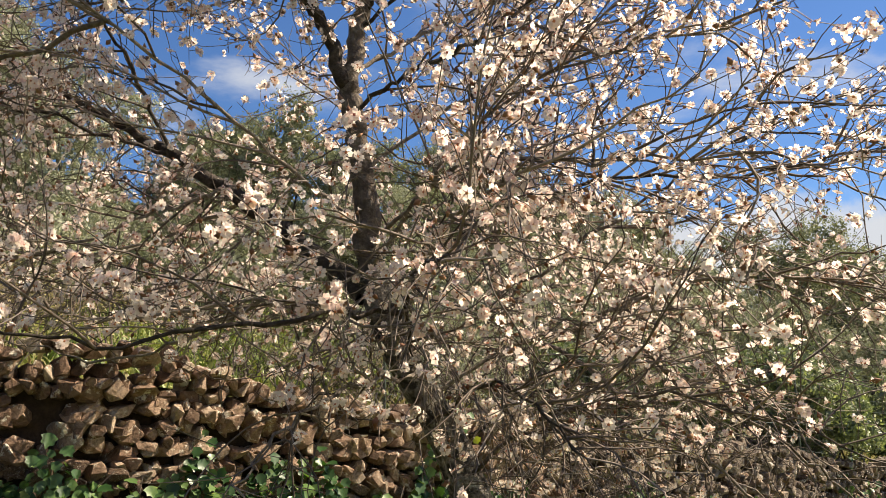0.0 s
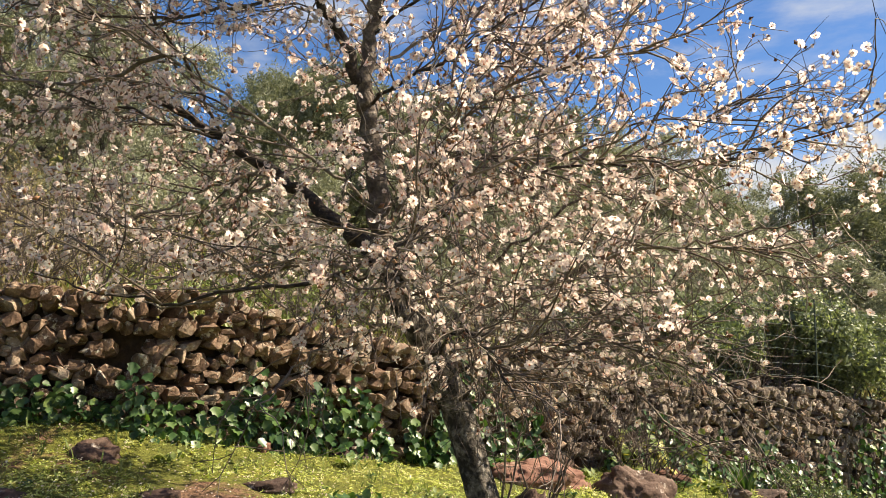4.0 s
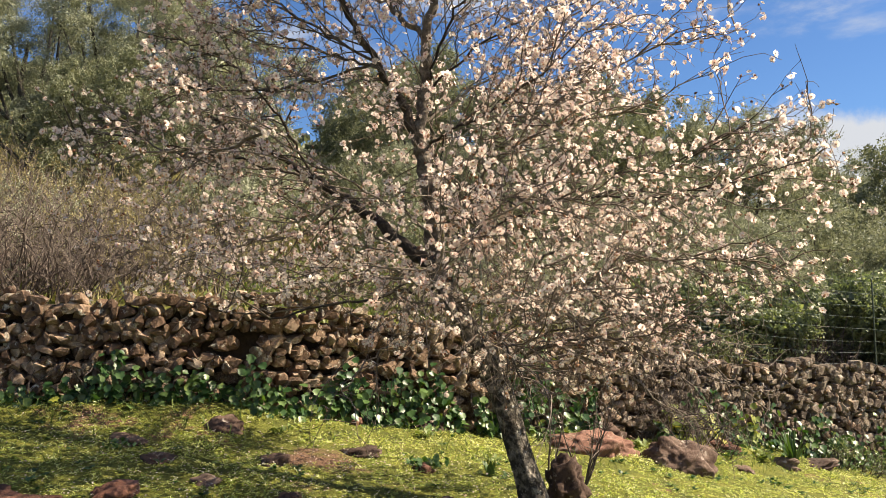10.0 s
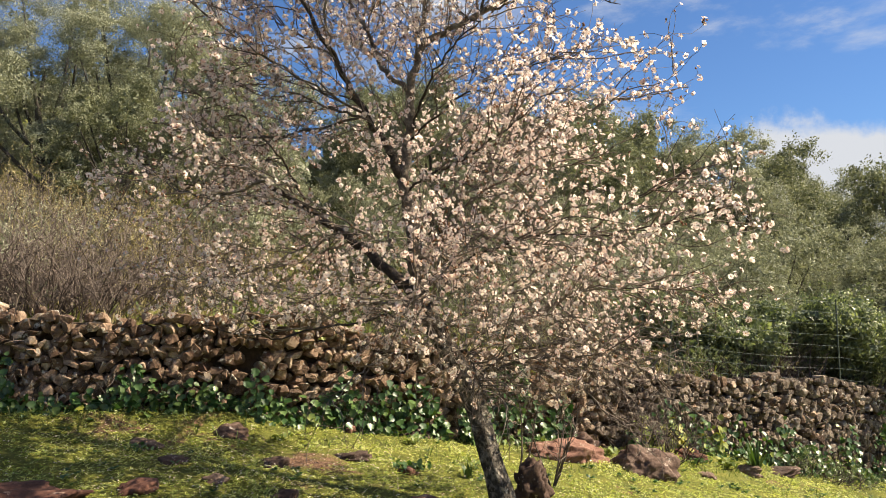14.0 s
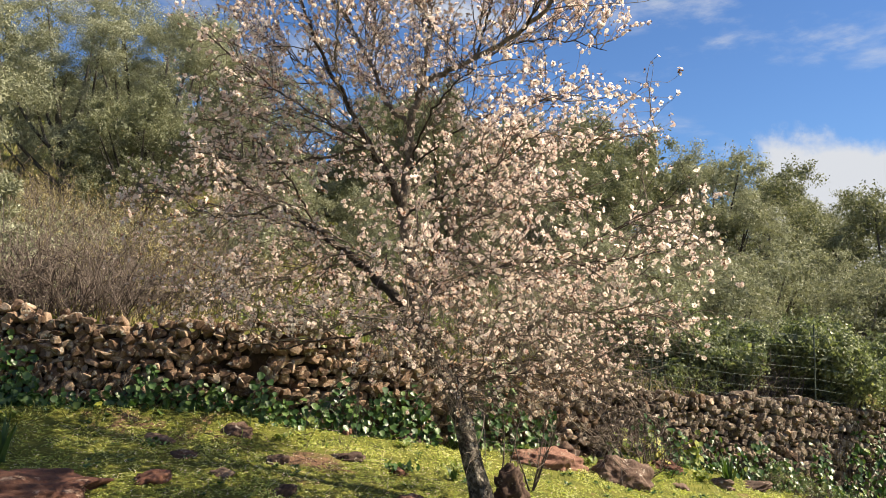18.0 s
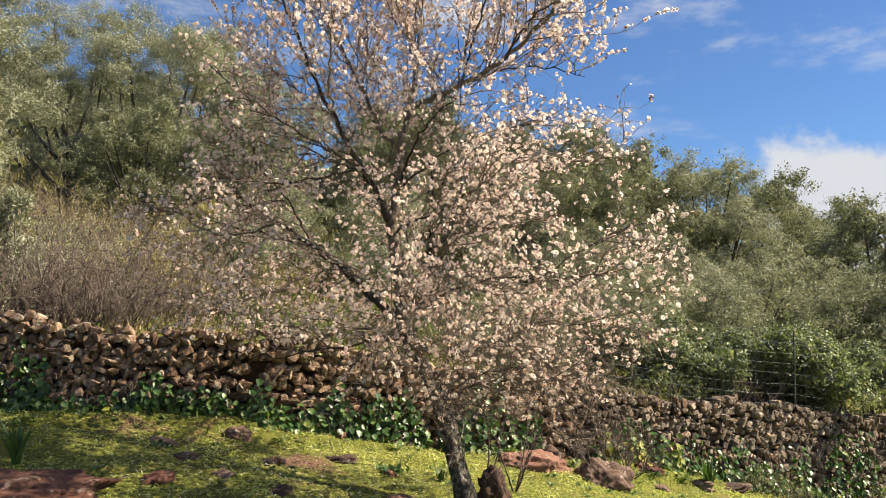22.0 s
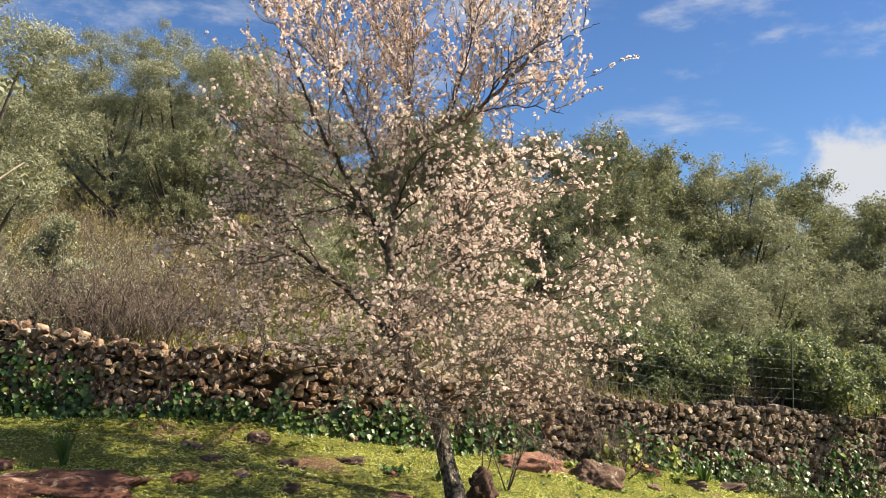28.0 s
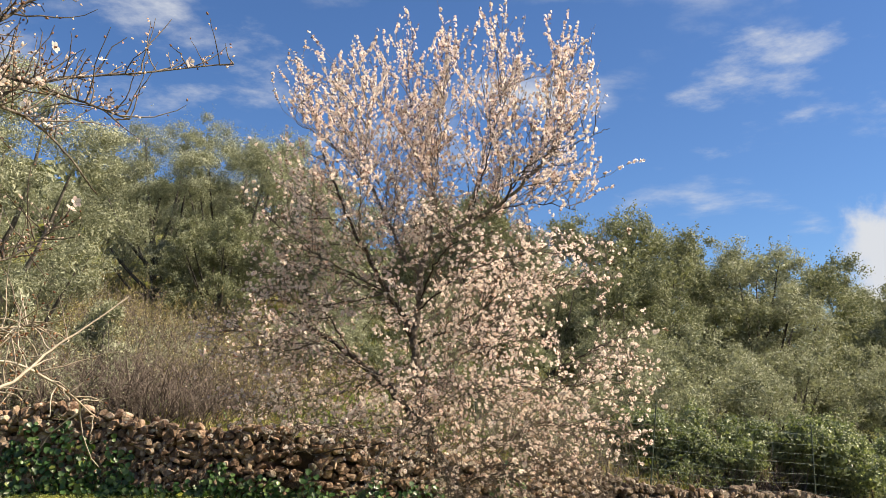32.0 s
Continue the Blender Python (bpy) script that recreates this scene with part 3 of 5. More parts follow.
def build_wall():
    # the dark earth and rubble behind the face
    xs = np.arange(-9, 9.01, 0.15)
    rows = []
    for x in xs:
        p, along, outw = wall_point(x)
        top, low = np.interp(x, TOP_X, TOP_Z) - 0.09, np.interp(x, LOW_X, LOW_Z) - 0.25
        a, b = p - outw * 0.055, p - outw * 0.42
        rows.append([(*a, low), (*a, top), (*b, top), (*b, low)])
    v = np.array(rows).reshape(-1, 3)
    f = [(4 * i + k, 4 * i + 4 + k, 4 * i + 4 + (k + 1) % 4, 4 * i + (k + 1) % 4) for i in range(len(xs) - 1) for k in range(4)]
    f += [(0, 1, 2, 3), (4 * len(xs) - 1, 4 * len(xs) - 2, 4 * len(xs) - 3, 4 * len(xs) - 4)]
    wall = tagged(raw("dry_stone_wall", v, f, EARTH_CORE), "low dry stone terrace wall of brown fieldstones", "wall", kind="structure")
    shapes = []
    for k in range(16):
        sv, sf = hull_stone(100 + k)
        ob = raw("stone", sv * 0.5, sf, STONE)
        shapes.append((ob.data, sv * 0.5, sf))
        bpy.data.objects.remove(ob)
    r = np.random.default_rng(5)
    rest, grey, made = [], [], 0
    # each column of the wall is a stack of stones of uneven height; neighbours overlap a little
    for course in range(21):
        s = -8.8 + r.random() * 0.1
        while s < 8.8:
            p, along, outw = wall_point(s)
            top, low = np.interp(s, TOP_X, TOP_Z), np.interp(s, LOW_X, LOW_Z) - 0.04
            hgt = (top - low) / np.interp(s, [-2.5, -0.5, 1.2], [14.5, 14.5, 15.5])
            z = low + hgt * (course + 0.5) + 0.018 * math.sin(s * 5 + course * 2) + r.normal(0, 0.018)
            wide = hgt * (0.8 + np.interp(s, [-0.2, 1.0], [1.5, 0.9]) * r.random() ** 1.7)
            if z < top - 0.01 + 0.05 * math.sin(s * 3.1) + 0.03 * r.random():
                tall = hgt * (0.9 + 0.75 * r.random() ** 1.4)
                gone = -1.79 < s < -1.66 and 7 < course < 11 or -1.16 < s < -0.98 and course in (8, 9)
                if not gone:
                    c = p + outw * r.normal(0.0, 0.012)
                    m = Matrix.Translation((*c, z)) @ Matrix(((along[0], -outw[0], 0), (along[1], -outw[1], 0), (0, 0, 1))).to_4x4() \
                        @ Euler((r.normal(0, 0.12), r.normal(0, 0.34), r.normal(0, 0.15))).to_matrix().to_4x4() @ Matrix.Diagonal((wide * 1.16, (0.17 + 0.05 * r.random()) * np.interp(s, [0.2, 1.0], [1.0, 0.7]), tall * 1.12, 1))
                    k = int(r.integers(16))
                    if -2.75 < s < 0.1 and made < 300:
                        ob = share("stone", shapes[k][0], m, wall); made += 1
                    else:
                        mm = np.array(m)
                        (rest if s + 0.5 * r.random() < 0.75 else grey).append((shapes[k][1] @ mm[:3, :3].T + mm[:3, 3], shapes[k][2]))
            s += wide * 0.79
    # small stones wedged into the gaps at all angles
    for _ in range(900):
        x = r.uniform(-6, 6)
        p, along, outw = wall_point(x)
        top, low = np.interp(x, TOP_X, TOP_Z), np.interp(x, LOW_X, LOW_Z)
        z = r.uniform(low, top - 0.02)
        if -1.80 < x < -1.65 and 0.55 < (z - low) / (top - low) < 0.92:
            continue
        a = 0.035 + 0.05 * r.random()
        m = Matrix.Translation((*(p + outw * r.uniform(-0.02, 0.05)), z)) @ Euler(r.uniform(-3, 3, 3)).to_matrix().to_4x4() @ Matrix.Diagonal((a * 1.4, a, a * 0.8, 1))
        mm, k = np.array(m), int(r.integers(16))
        rest.append((shapes[k][1] @ mm[:3, :3].T + mm[:3, 3], shapes[k][2]))
    v, f = joined(rest)
    tagged(raw("stones", v, f, STONE_FAR, wall), "brown and ochre fieldstones laid dry", kind="stuff")
    v, f = joined(grey)
    tagged(raw("stones", v, f, STONE_HAZY, wall), "smaller greyish fieldstones laid dry, haze put into their grey", kind="stuff")
    return wall


build_wall()


# ---- the almond tree in bloom ----
def inside_crown(p):
    """Roughly the tree's outline: a wide lower body and a narrower top."""
    def ell(c, r):
        return (((p - np.array(c)) / np.array(r)) ** 2).sum()
    floor = np.interp(p[0], [-1.2, -0.5, 0.0, 0.4], [1.72, 1.52, 1.25, 0.95])
    if p[2] < floor:
        return 9.0
    return min(ell((-0.3, 2.65, 2.15), (1.9, 1.4, 0.98)), ell((-0.15, 2.65, 3.35), (1.45, 1.2, 1.1)), ell((-0.15, 2.7, 4.1), (1.35, 1.1, 1.15)))


BOUGHS = []


def bough(*pts):
    BOUGHS.append(pts)


bough((-0.24, 2.70, 1.85), (-0.25, 2.68, 2.12), (-0.28, 2.65, 2.35), (-0.31, 2.65, 2.53))
bough((-0.31, 2.65, 2.50), (-0.37, 2.58, 2.65), (-0.46, 2.48, 2.83), (-0.62, 2.38, 3.15), (-0.80, 2.30, 3.55), (-0.95, 2.25, 3.95))
bough((-0.30, 2.65, 2.50), (-0.26, 2.67, 2.74), (-0.25, 2.66, 3.00), (-0.16, 2.65, 3.25), (0.15, 2.60, 3.37), (0.46, 2.55, 3.51), (0.75, 2.50, 3.76), (0.98, 2.45, 3.98))
bough((-0.25, 2.66, 2.98), (-0.42, 2.67, 3.15), (-0.54, 2.70, 3.42), (-0.71, 2.75, 3.72), (-0.97, 2.80, 4.22), (-1.22, 2.85, 4.75))
bough((0.18, 2.60, 3.39), (0.28, 2.60, 3.74), (0.41, 2.62, 4.22), (0.48, 2.65, 4.60))
bough((-0.19, 2.65, 3.22), (-0.15, 2.75, 3.60), (-0.32, 2.85, 4.10), (-0.50, 2.90, 4.75))
bough((-0.26, 2.70, 1.80), (-0.44, 2.80, 1.96), (-0.70, 2.90, 2.17), (-0.98, 2.95, 2.36), (-1.30, 3.00, 2.55), (-1.62, 3.00, 2.75))
bough((-0.76, 2.91, 2.22), (-1.00, 2.85, 2.12), (-1.40, 2.78, 1.97), (-1.75, 2.65, 1.95))
bough((-0.98, 2.95, 2.36), (-1.10, 2.72, 2.68), (-1.32, 2.50, 2.95), (-1.65, 2.30, 3.05))
bough((-0.22, 2.70, 1.75), (-0.55, 2.52, 1.78), (-0.95, 2.35, 1.72), (-1.30, 2.15, 1.85))
bough((-0.18, 2.70, 1.70), (0.08, 2.50, 1.98), (0.46, 2.40, 2.10), (0.96, 2.30, 2.09), (1.42, 2.20, 2.19))
bough((-0.24, 2.68, 1.96), (-0.03, 2.40, 2.09), (0.09, 2.20, 2.11), (0.41, 2.00, 2.05), (0.70, 1.80, 2.00))
bough((-0.28, 2.65, 2.40), (-0.11, 2.50, 2.47), (0.05, 2.40, 2.50), (0.32, 2.20, 2.60), (0.66, 2.00, 2.78))
bough((-0.12, 2.72, 1.60), (0.20, 3.00, 1.80), (0.60, 3.30, 1.92), (1.00, 3.60, 1.86), (1.35, 3.75, 1.70))
bough((-0.06, 2.72, 1.48), (0.30, 2.75, 1.68), (0.70, 2.90, 1.62), (1.15, 3.05, 1.42))
bough((-0.26, 2.66, 2.20), (0.10, 2.78, 2.50), (0.50, 2.85, 2.75), (0.95, 2.82, 2.88), (1.30, 2.80, 2.92))
bough((-0.10, 2.68, 1.55), (-0.10, 2.30, 1.72), (-0.05, 1.90, 1.78), (0.02, 1.50, 1.74))
bough((-0.25, 2.68, 2.00), (-0.50, 2.30, 2.20), (-0.80, 1.92, 2.40), (-1.08, 1.70, 2.55))
bough((-0.26, 2.70, 2.10), (-0.32, 3.10, 2.40), (-0.42, 3.50, 2.75), (-0.50, 3.75, 3.10))
bough((-0.16, 2.70, 1.64), (-0.35, 3.05, 1.80), (-0.70, 3.45, 1.85), (-1.10, 3.70, 1.90))
bough((0.05, 2.72, 1.22), (0.28, 2.45, 1.42), (0.60, 2.25, 1.48), (0.95, 2.10, 1.36))
bough((0.40, 2.80, 1.68), (0.70, 2.55, 1.80), (1.05, 2.50, 1.82), (1.45, 2.65, 1.75))
bough((0.15, 2.60, 3.37), (0.45, 2.85, 3.55), (0.70, 3.05, 3.60), (0.95, 3.15, 3.55))
bough((-0.45, 2.48, 2.80), (-0.80, 2.55, 2.95), (-1.15, 2.65, 3.15), (-1.45, 2.70, 3.45))

bough((0.02, 2.72, 1.32), (0.35, 2.95, 1.50), (0.75, 3.25, 1.45), (1.15, 3.5, 1.22))
bough((0.60, 2.86, 1.64), (0.90, 2.80, 1.45), (1.15, 2.75, 1.25), (1.35, 2.75, 1.08))
bough((0.30, 2.75, 1.66), (0.50, 2.50, 1.50), (0.72, 2.35, 1.30), (0.90, 2.25, 1.12))
bough((-0.55, 2.52, 1.78), (-0.80, 2.75, 1.70), (-1.15, 2.90, 1.62), (-1.55, 2.95, 1.70))
bough((-0.10, 2.30, 1.72), (-0.40, 2.00, 1.68), (-0.75, 1.80, 1.62), (-1.05, 1.65, 1.70))
bough((0.10, 2.78, 2.50), (0.20, 3.15, 2.75), (0.40, 3.45, 2.95), (0.60, 3.60, 3.20))
bough((-0.80, 1.92, 2.40), (-1.15, 2.05, 2.35), (-1.50, 2.20, 2.45), (-1.80, 2.35, 2.70))
bough((-0.62, 2.38, 3.15), (-0.55, 2.10, 3.45), (-0.45, 1.95, 3.80), (-0.35, 1.85, 4.15))
bough((0.46, 2.55, 3.51), (0.65, 2.30, 3.65), (0.85, 2.10, 3.70), (1.10, 2.05, 3.80))
bough((-0.25, 2.66, 3.00), (-0.12, 2.60, 3.60), (-0.05, 2.55, 4.15), (0.02, 2.50, 4.70))
bough((0.46, 2.55, 3.51), (0.68, 2.60, 3.85), (0.82, 2.65, 4.15), (0.92, 2.70, 4.45))
bough((0.15, 2.60, 3.37), (0.18, 2.85, 3.80), (0.20, 3.05, 4.20), (0.15, 3.15, 4.60))
bough((-0.71, 2.75, 3.72), (-0.92, 2.60, 4.00), (-1.12, 2.50, 4.20), (-1.32, 2.45, 4.45))
bough((-0.54, 2.70, 3.42), (-0.58, 2.92, 3.85), (-0.68, 3.05, 4.30), (-0.80, 3.15, 4.75))
bough((0.75, 2.50, 3.76), (0.95, 2.60, 3.90), (1.12, 2.68, 4.02), (1.28, 2.75, 4.10))
bough((-0.46, 2.48, 2.83), (-0.75, 2.25, 3.00), (-1.02, 2.05, 3.18), (-1.28, 1.95, 3.40))
bough((-0.62, 2.38, 3.15), (-0.90, 2.52, 3.35), (-1.15, 2.68, 3.55), (-1.38, 2.75, 3.80))
bough((-0.42, 2.67, 3.15), (-0.45, 2.95, 3.30), (-0.62, 3.25, 3.40), (-0.85, 3.45, 3.55))

bough((-0.98, 2.95, 2.36), (-1.35, 2.75, 2.45), (-1.75, 2.60, 2.55), (-2.05, 2.50, 2.60))
bough((-0.70, 2.90, 2.17), (-1.15, 3.10, 2.05), (-1.60, 3.20, 2.05), (-2.00, 3.20, 2.12))
bough((-0.46, 2.48, 2.83), (-0.95, 2.50, 2.75), (-1.45, 2.55, 2.80), (-1.90, 2.60, 2.92))

bough((-0.27, 2.67, 2.70), (0.05, 2.70, 2.95), (0.40, 2.75, 3.10), (0.75, 2.80, 3.15))
bough((-0.28, 2.65, 2.55), (0.00, 2.90, 2.80), (0.30, 3.10, 3.05), (0.55, 3.20, 3.30))
bough((-0.26, 2.67, 2.74), (-0.05, 2.40, 3.00), (0.15, 2.15, 3.10), (0.42, 2.00, 3.22))
bough((-0.24, 2.68, 1.90), (0.05, 2.35, 2.20), (0.35, 2.15, 2.35), (0.75, 2.05, 2.42))
bough((0.20, 3.00, 1.80), (0.55, 2.95, 2.05), (0.95, 2.85, 2.30), (1.25, 2.80, 2.45))
bough((-0.03, 2.66, 1.41), (0.10, 2.30, 1.52), (0.20, 2.00, 1.48), (0.30, 1.75, 1.35))
bough((-0.10, 2.65, 1.55), (-0.25, 2.30, 1.52), (-0.35, 2.05, 1.45), (-0.45, 1.85, 1.32))
bough((-0.16, 2.66, 1.64), (-0.05, 2.35, 1.85), (0.05, 2.05, 1.95), (0.20, 1.75, 1.98))


def wander(start, way, length, n, jitter, lift, r):
    pts, p, d = [start], start.copy(), way.copy()
    for _ in range(n):
        d = unit(d + r.normal(0, jitter, 3) + np.array([0, 0, lift]))
        p = p + d * length / n
        pts.append(p)
    return np.array(pts), d


def build_almond():
    r = np.random.default_rng(19)
    tree = thing("almond_tree", (0.24, 2.65, float(ground_z(np.array(0.24), np.array(2.65)))), "small leaning almond tree covered in pale pink blossom", "tree")
    base = np.array(tree.location)

    def put(name, arrays, mat, label="", kind="", smooth=True, index=None):
        v, f = arrays
        ob = raw(name, v - base, f, mat, tree, label, smooth, index)
        return tagged(ob, kind=kind) if kind else ob

    # trunk: a twisted, ridged stem
    line = smooth_line([(0.27, 2.63, 0.45), (0.22, 2.65, 0.72), (0.14, 2.68, 0.96), (0.07, 2.71, 1.18), (-0.03, 2.72, 1.41), (-0.16, 2.70, 1.64), (-0.24, 2.70, 1.87)], 40)
    rad = np.interp(np.linspace(0, 1, 40), [0, 0.12, 0.25, 0.8, 1], [0.105, 0.074, 0.061, 0.052, 0.045])
    v, f = tube(line, rad, 18)
    k = np.arange(len(v)) % 18
    h = np.arange(len(v)) // 18
    axis = np.repeat(line, 18, 0)
    ridge = 1 + 0.10 * np.sin(3 * k * 2 * np.pi / 18 + h * 0.11) + 0.06 * np.sin(5 * k * 2 * np.pi / 18 - h * 0.23) + r.normal(0, 0.025, len(v))
    put("trunk", (axis + (v - axis) * ridge[:, None], f), BARK, "grey ridged bark with pale lichen")
    # limbs
    lines = []
    for q, pts in enumerate(BOUGHS):
        n = 6 * len(pts)
        line = smooth_line(pts, n)
        line[1:-1] += r.normal(0, 0.007, (n - 2, 3))
        r0 = {0: 0.046, 1: 0.026, 2: 0.031, 3: 0.017, 6: 0.038}.get(q, 0.0075)
        r1 = {0: 0.034, 1: 0.006, 2: 0.008, 6: 0.012}.get(q, 0.0024)
        stem = put("limb", tube(line, np.linspace(r0, r1, n) * (1 + r.normal(0, 0.06, n)), 8), LIMB_BARK)
        lines.append((line, stem))
    # branches, twigs and spurs, each level from the one before
    thin, fine, seats, ways = [], [], [], []
    centre = np.array([-0.2, 2.68, 2.2])
    for q, (line, stem) in enumerate(lines):
        if q == 0:
            continue
        total = np.linalg.norm(np.diff(line, axis=0), axis=1).sum()
        count = int(total / 0.065)
        for u in np.linspace(0.16, 1.0, count):
            k = min(int(u * (len(line) - 1)), len(line) - 2)
            at, tan = line[k], unit(line[k + 1] - line[k])
            high = np.clip((at[2] - 2.9) / 1.3, 0, 1)
            out_way = unit((at - centre) * np.array([1, 1, 0.55]))
            way = unit(0.40 * tan + 0.60 * out_way + r.normal(0, 0.62, 3) + np.array([0, 0, 0.10 + 0.60 * high]))
            length = (0.34 + 0.5 * r.random()) * (1.0 - 0.25 * u) * (1.0 + 0.15 * high)
            b, _ = wander(at, way, length, 7, 0.21, 0.02 + 0.10 * high - 0.05 * (1 - high), r)
            keep = [i for i, p in enumerate(b) if inside_crown(p) < 1.12 and p[1] > 1.2 and p[2] > 1.0]
            b = b[:len(keep)] if keep == list(range(len(keep))) else b[:next(i for i in range(len(b)) if i not in keep)]
            if len(b) < 3 or r.random() < 0.10 * np.interp(at[2], [2.4, 2.8, 4.3, 4.7], [0, 1, 1, 0.4]) or at[1] < 2.3 and at[0] < 0 and at[2] < 2.7 and r.random() < 0.45:
                continue
            thin.append((tube(b, np.linspace(0.0042, 0.0014, len(b)), 4), stem))
            length = np.linalg.norm(np.diff(b, axis=0), axis=1).sum()
            laden = 0.4 + 1.0 * r.random()
            for w in np.linspace(0.15, 1.0, max(2, int(length / (0.053 + 0.03 * high)))):
                k2 = min(int(w * (len(b) - 1)), len(b) - 2)
                at2 = b[k2] + (b[k2 + 1] - b[k2]) * (w * (len(b) - 1) - k2)
                tan2 = unit(b[k2 + 1] - b[k2])
                way2 = unit(0.7 * tan2 + r.normal(0, 0.55 - 0.1 * high, 3) + np.array([0, 0, 0.85 * high - 0.06]))
                l2 = 0.08 + 0.22 * r.random() ** 1.4 + 0.14 * high * r.random()
                c, d = wander(at2, way2, l2, 4, 0.22 - 0.12 * high, 0.10 * high, r)
                if c[-1][1] < 1.15 or c[-1][2] < 0.98 or inside_crown(c[-1]) > 1.3 and c[-1][2] < 3:
                    continue
                fine.append(tube(c, np.linspace(0.0019, 0.0010, 5), 3))
                # clusters of flowers on short spurs; the upright shoots of the top are strung with them
                flower = np.interp(c[2][2], [1.15, 1.5, 1.9, 3.0], [0.25, 0.6, 0.85, 0.95]) * laden * max(float(np.interp(c[2][0], [-1.0, -0.2, 0.3], [1.05, 0.95, 0.76])), high)
                wand = high > 0.35 and r.random() < 0.75
                for _ in range(int(l2 / 0.011) + 3 if wand else int(r.integers(2, 5))):
                    s = 0.25 + 0.75 * r.random()
                    k3 = min(int(s * 4), 3)
                    p3 = c[k3] + (c[k3 + 1] - c[k3]) * (s * 4 - k3)
                    blooms = r.random() < flower
                    if not blooms and r.random() > 0.25:
                        continue
                    w3 = unit(r.normal(0, 1, 3) + 0.5 * d)
                    e3 = p3 + w3 * ((0.002 + 0.006 * r.random()) if wand else (0.008 + 0.02 * r.random()))
                    fine.append(tube(np.array([p3, e3]), [0.0013, 0.0009], 3))
                    if blooms:
                        for _ in range(1 if wand else int(r.choice([1, 2, 2, 3, 4]))):
                            w4 = unit(w3 + r.normal(0, 0.7, 3))
                            seats.append(e3 + w4 * (0.003 if wand else 0.014) * r.random()); ways.append(w4)
    # long bare shoots that droop from the lower boughs
    low_spots = [(line[k], stem) for q, (line, stem) in enumerate(lines) if q for k in range(4, len(line)) if line[k][2] < 1.85 and line[k][0] > -0.6]
    for i in r.integers(0, len(low_spots), 120):
        at, stem = low_spots[i]
        way = unit(unit((at - centre) * np.array([1, 1, 0.2])) * 0.8 + r.normal(0, 0.5, 3) + np.array([0.15, 0, 0.05]))
        b, _ = wander(at, way, 0.22 + 0.33 * r.random(), 8, 0.24, -0.13, r)
        if b[:, 2].min() < 0.85 or b[:, 1].min() < 1.3 or b[:, 0].max() > 1.35:
            continue
        fine.append(tube(b, np.linspace(0.0030, 0.0011, len(b)), 3))
        for k in range(2, 8):
            c, _ = wander(b[k], unit(b[k] - b[k - 1] + r.normal(0, 0.5, 3)), 0.05 + 0.12 * r.random(), 3, 0.15, -0.05, r)
            fine.append(tube(c, np.linspace(0.0016, 0.0009, 4), 3))
    r.shuffle(thin)
    for (v, f), stem in thin[:300]:
        raw("branch", v - base, f, TWIG, stem, smooth=True)
    if thin[300:]:
        put("branches", joined([q[0] for q in thin[300:]]), TWIG, "brown young branches", "stuff")
    put("twigs", joined(fine), TWIG, "tangled fine brown twigs", "stuff")
    # a blossom: five notched, cupped petals round a dark heart
    pv, pf, mi = [], [], []
    for k in range(5):
        a = k * 2 * np.pi / 5
        c, s = np.cos(a), np.sin(a)
        tv = np.array([(0.06, 0, 0.02), (0.33, -0.24, 0.13), (0.33, 0.24, 0.13), (0.56, -0.17, 0.17), (0.50, 0, 0.14), (0.56, 0.17, 0.17)])
        tf = np.array([(0, 1, 2), (1, 3, 4), (1, 4, 2), (2, 4, 5)])
        pf += (tf + len(pv) * 1).tolist()
        pv += (tv @ np.array([[c, s, 0], [-s, c, 0], [0, 0, 1]])).tolist()
        mi += [0] * 4
    n0 = len(pv)
    pv += [(0.13 * np.cos(t), 0.13 * np.sin(t), 0.06) for t in np.arange(5) * 1.2566] + [(0, 0, -0.10), (0, 0, 0.12)]
    for k in range(5):
        pf += [(n0 + k, n0 + (k + 1) % 5, n0 + 6), (n0 + (k + 1) % 5, n0 + k, n0 + 5)]
        mi += [1, 1]
    pv, pf, mi = np.array(pv), np.array(pf), np.array(mi)
    seats, ways = np.array(seats), np.array(ways)
    size = (0.019 + 0.011 * r.random(len(seats))) * np.interp(seats[:, 2], [3.0, 3.8], [1.0, 0.86])
    shut = r.random(len(seats)) < 0.16          # buds and spent flowers
    turns = frames_from(ways + np.array([0.2, -0.1, 0.2]) + r.normal(0, 0.35, ways.shape), r.random(len(seats)) * 6.28)
    near = (~shut) & (seats[:, 1] < 2.05) & (seats[:, 2] < 2.35)
    near &= np.cumsum(near) <= 300
    one = raw("blossom", pv, pf, [PETAL, HEART], index=mi)
    for i in np.flatnonzero(near):
        m = np.eye(4); m[:3, :3] = turns[i] * size[i]; m[:3, 3] = seats[i] - base
        share("blossom", one.data, Matrix(m), tree)
    bpy.data.objects.remove(one)
    opened = ~shut & ~near
    # the flowers high up are drawn with fewer faces
    lv, lf = [], []
    for k in range(5):
        a = k * 2 * np.pi / 5
        c, s = np.cos(a), np.sin(a)
        lf += [(4 * k, 4 * k + 1, 4 * k + 2), (4 * k + 1, 4 * k + 3, 4 * k + 2)]
        lv += (np.array([(0.06, 0, 0.02), (0.36, -0.25, 0.14), (0.36, 0.25, 0.14), (0.58, 0, 0.17)]) @ np.array([[c, s, 0], [-s, c, 0], [0, 0, 1]])).tolist()
    lf += [(20, 21, 23), (21, 22, 23), (22, 20, 23)]
    lv += [(0.13 * np.cos(t), 0.13 * np.sin(t), 0.06) for t in np.arange(3) * 2.0944] + [(0, 0, 0.12)]
    lv, lf, li = np.array(lv), np.array(lf), np.array([0] * 10 + [1] * 3)
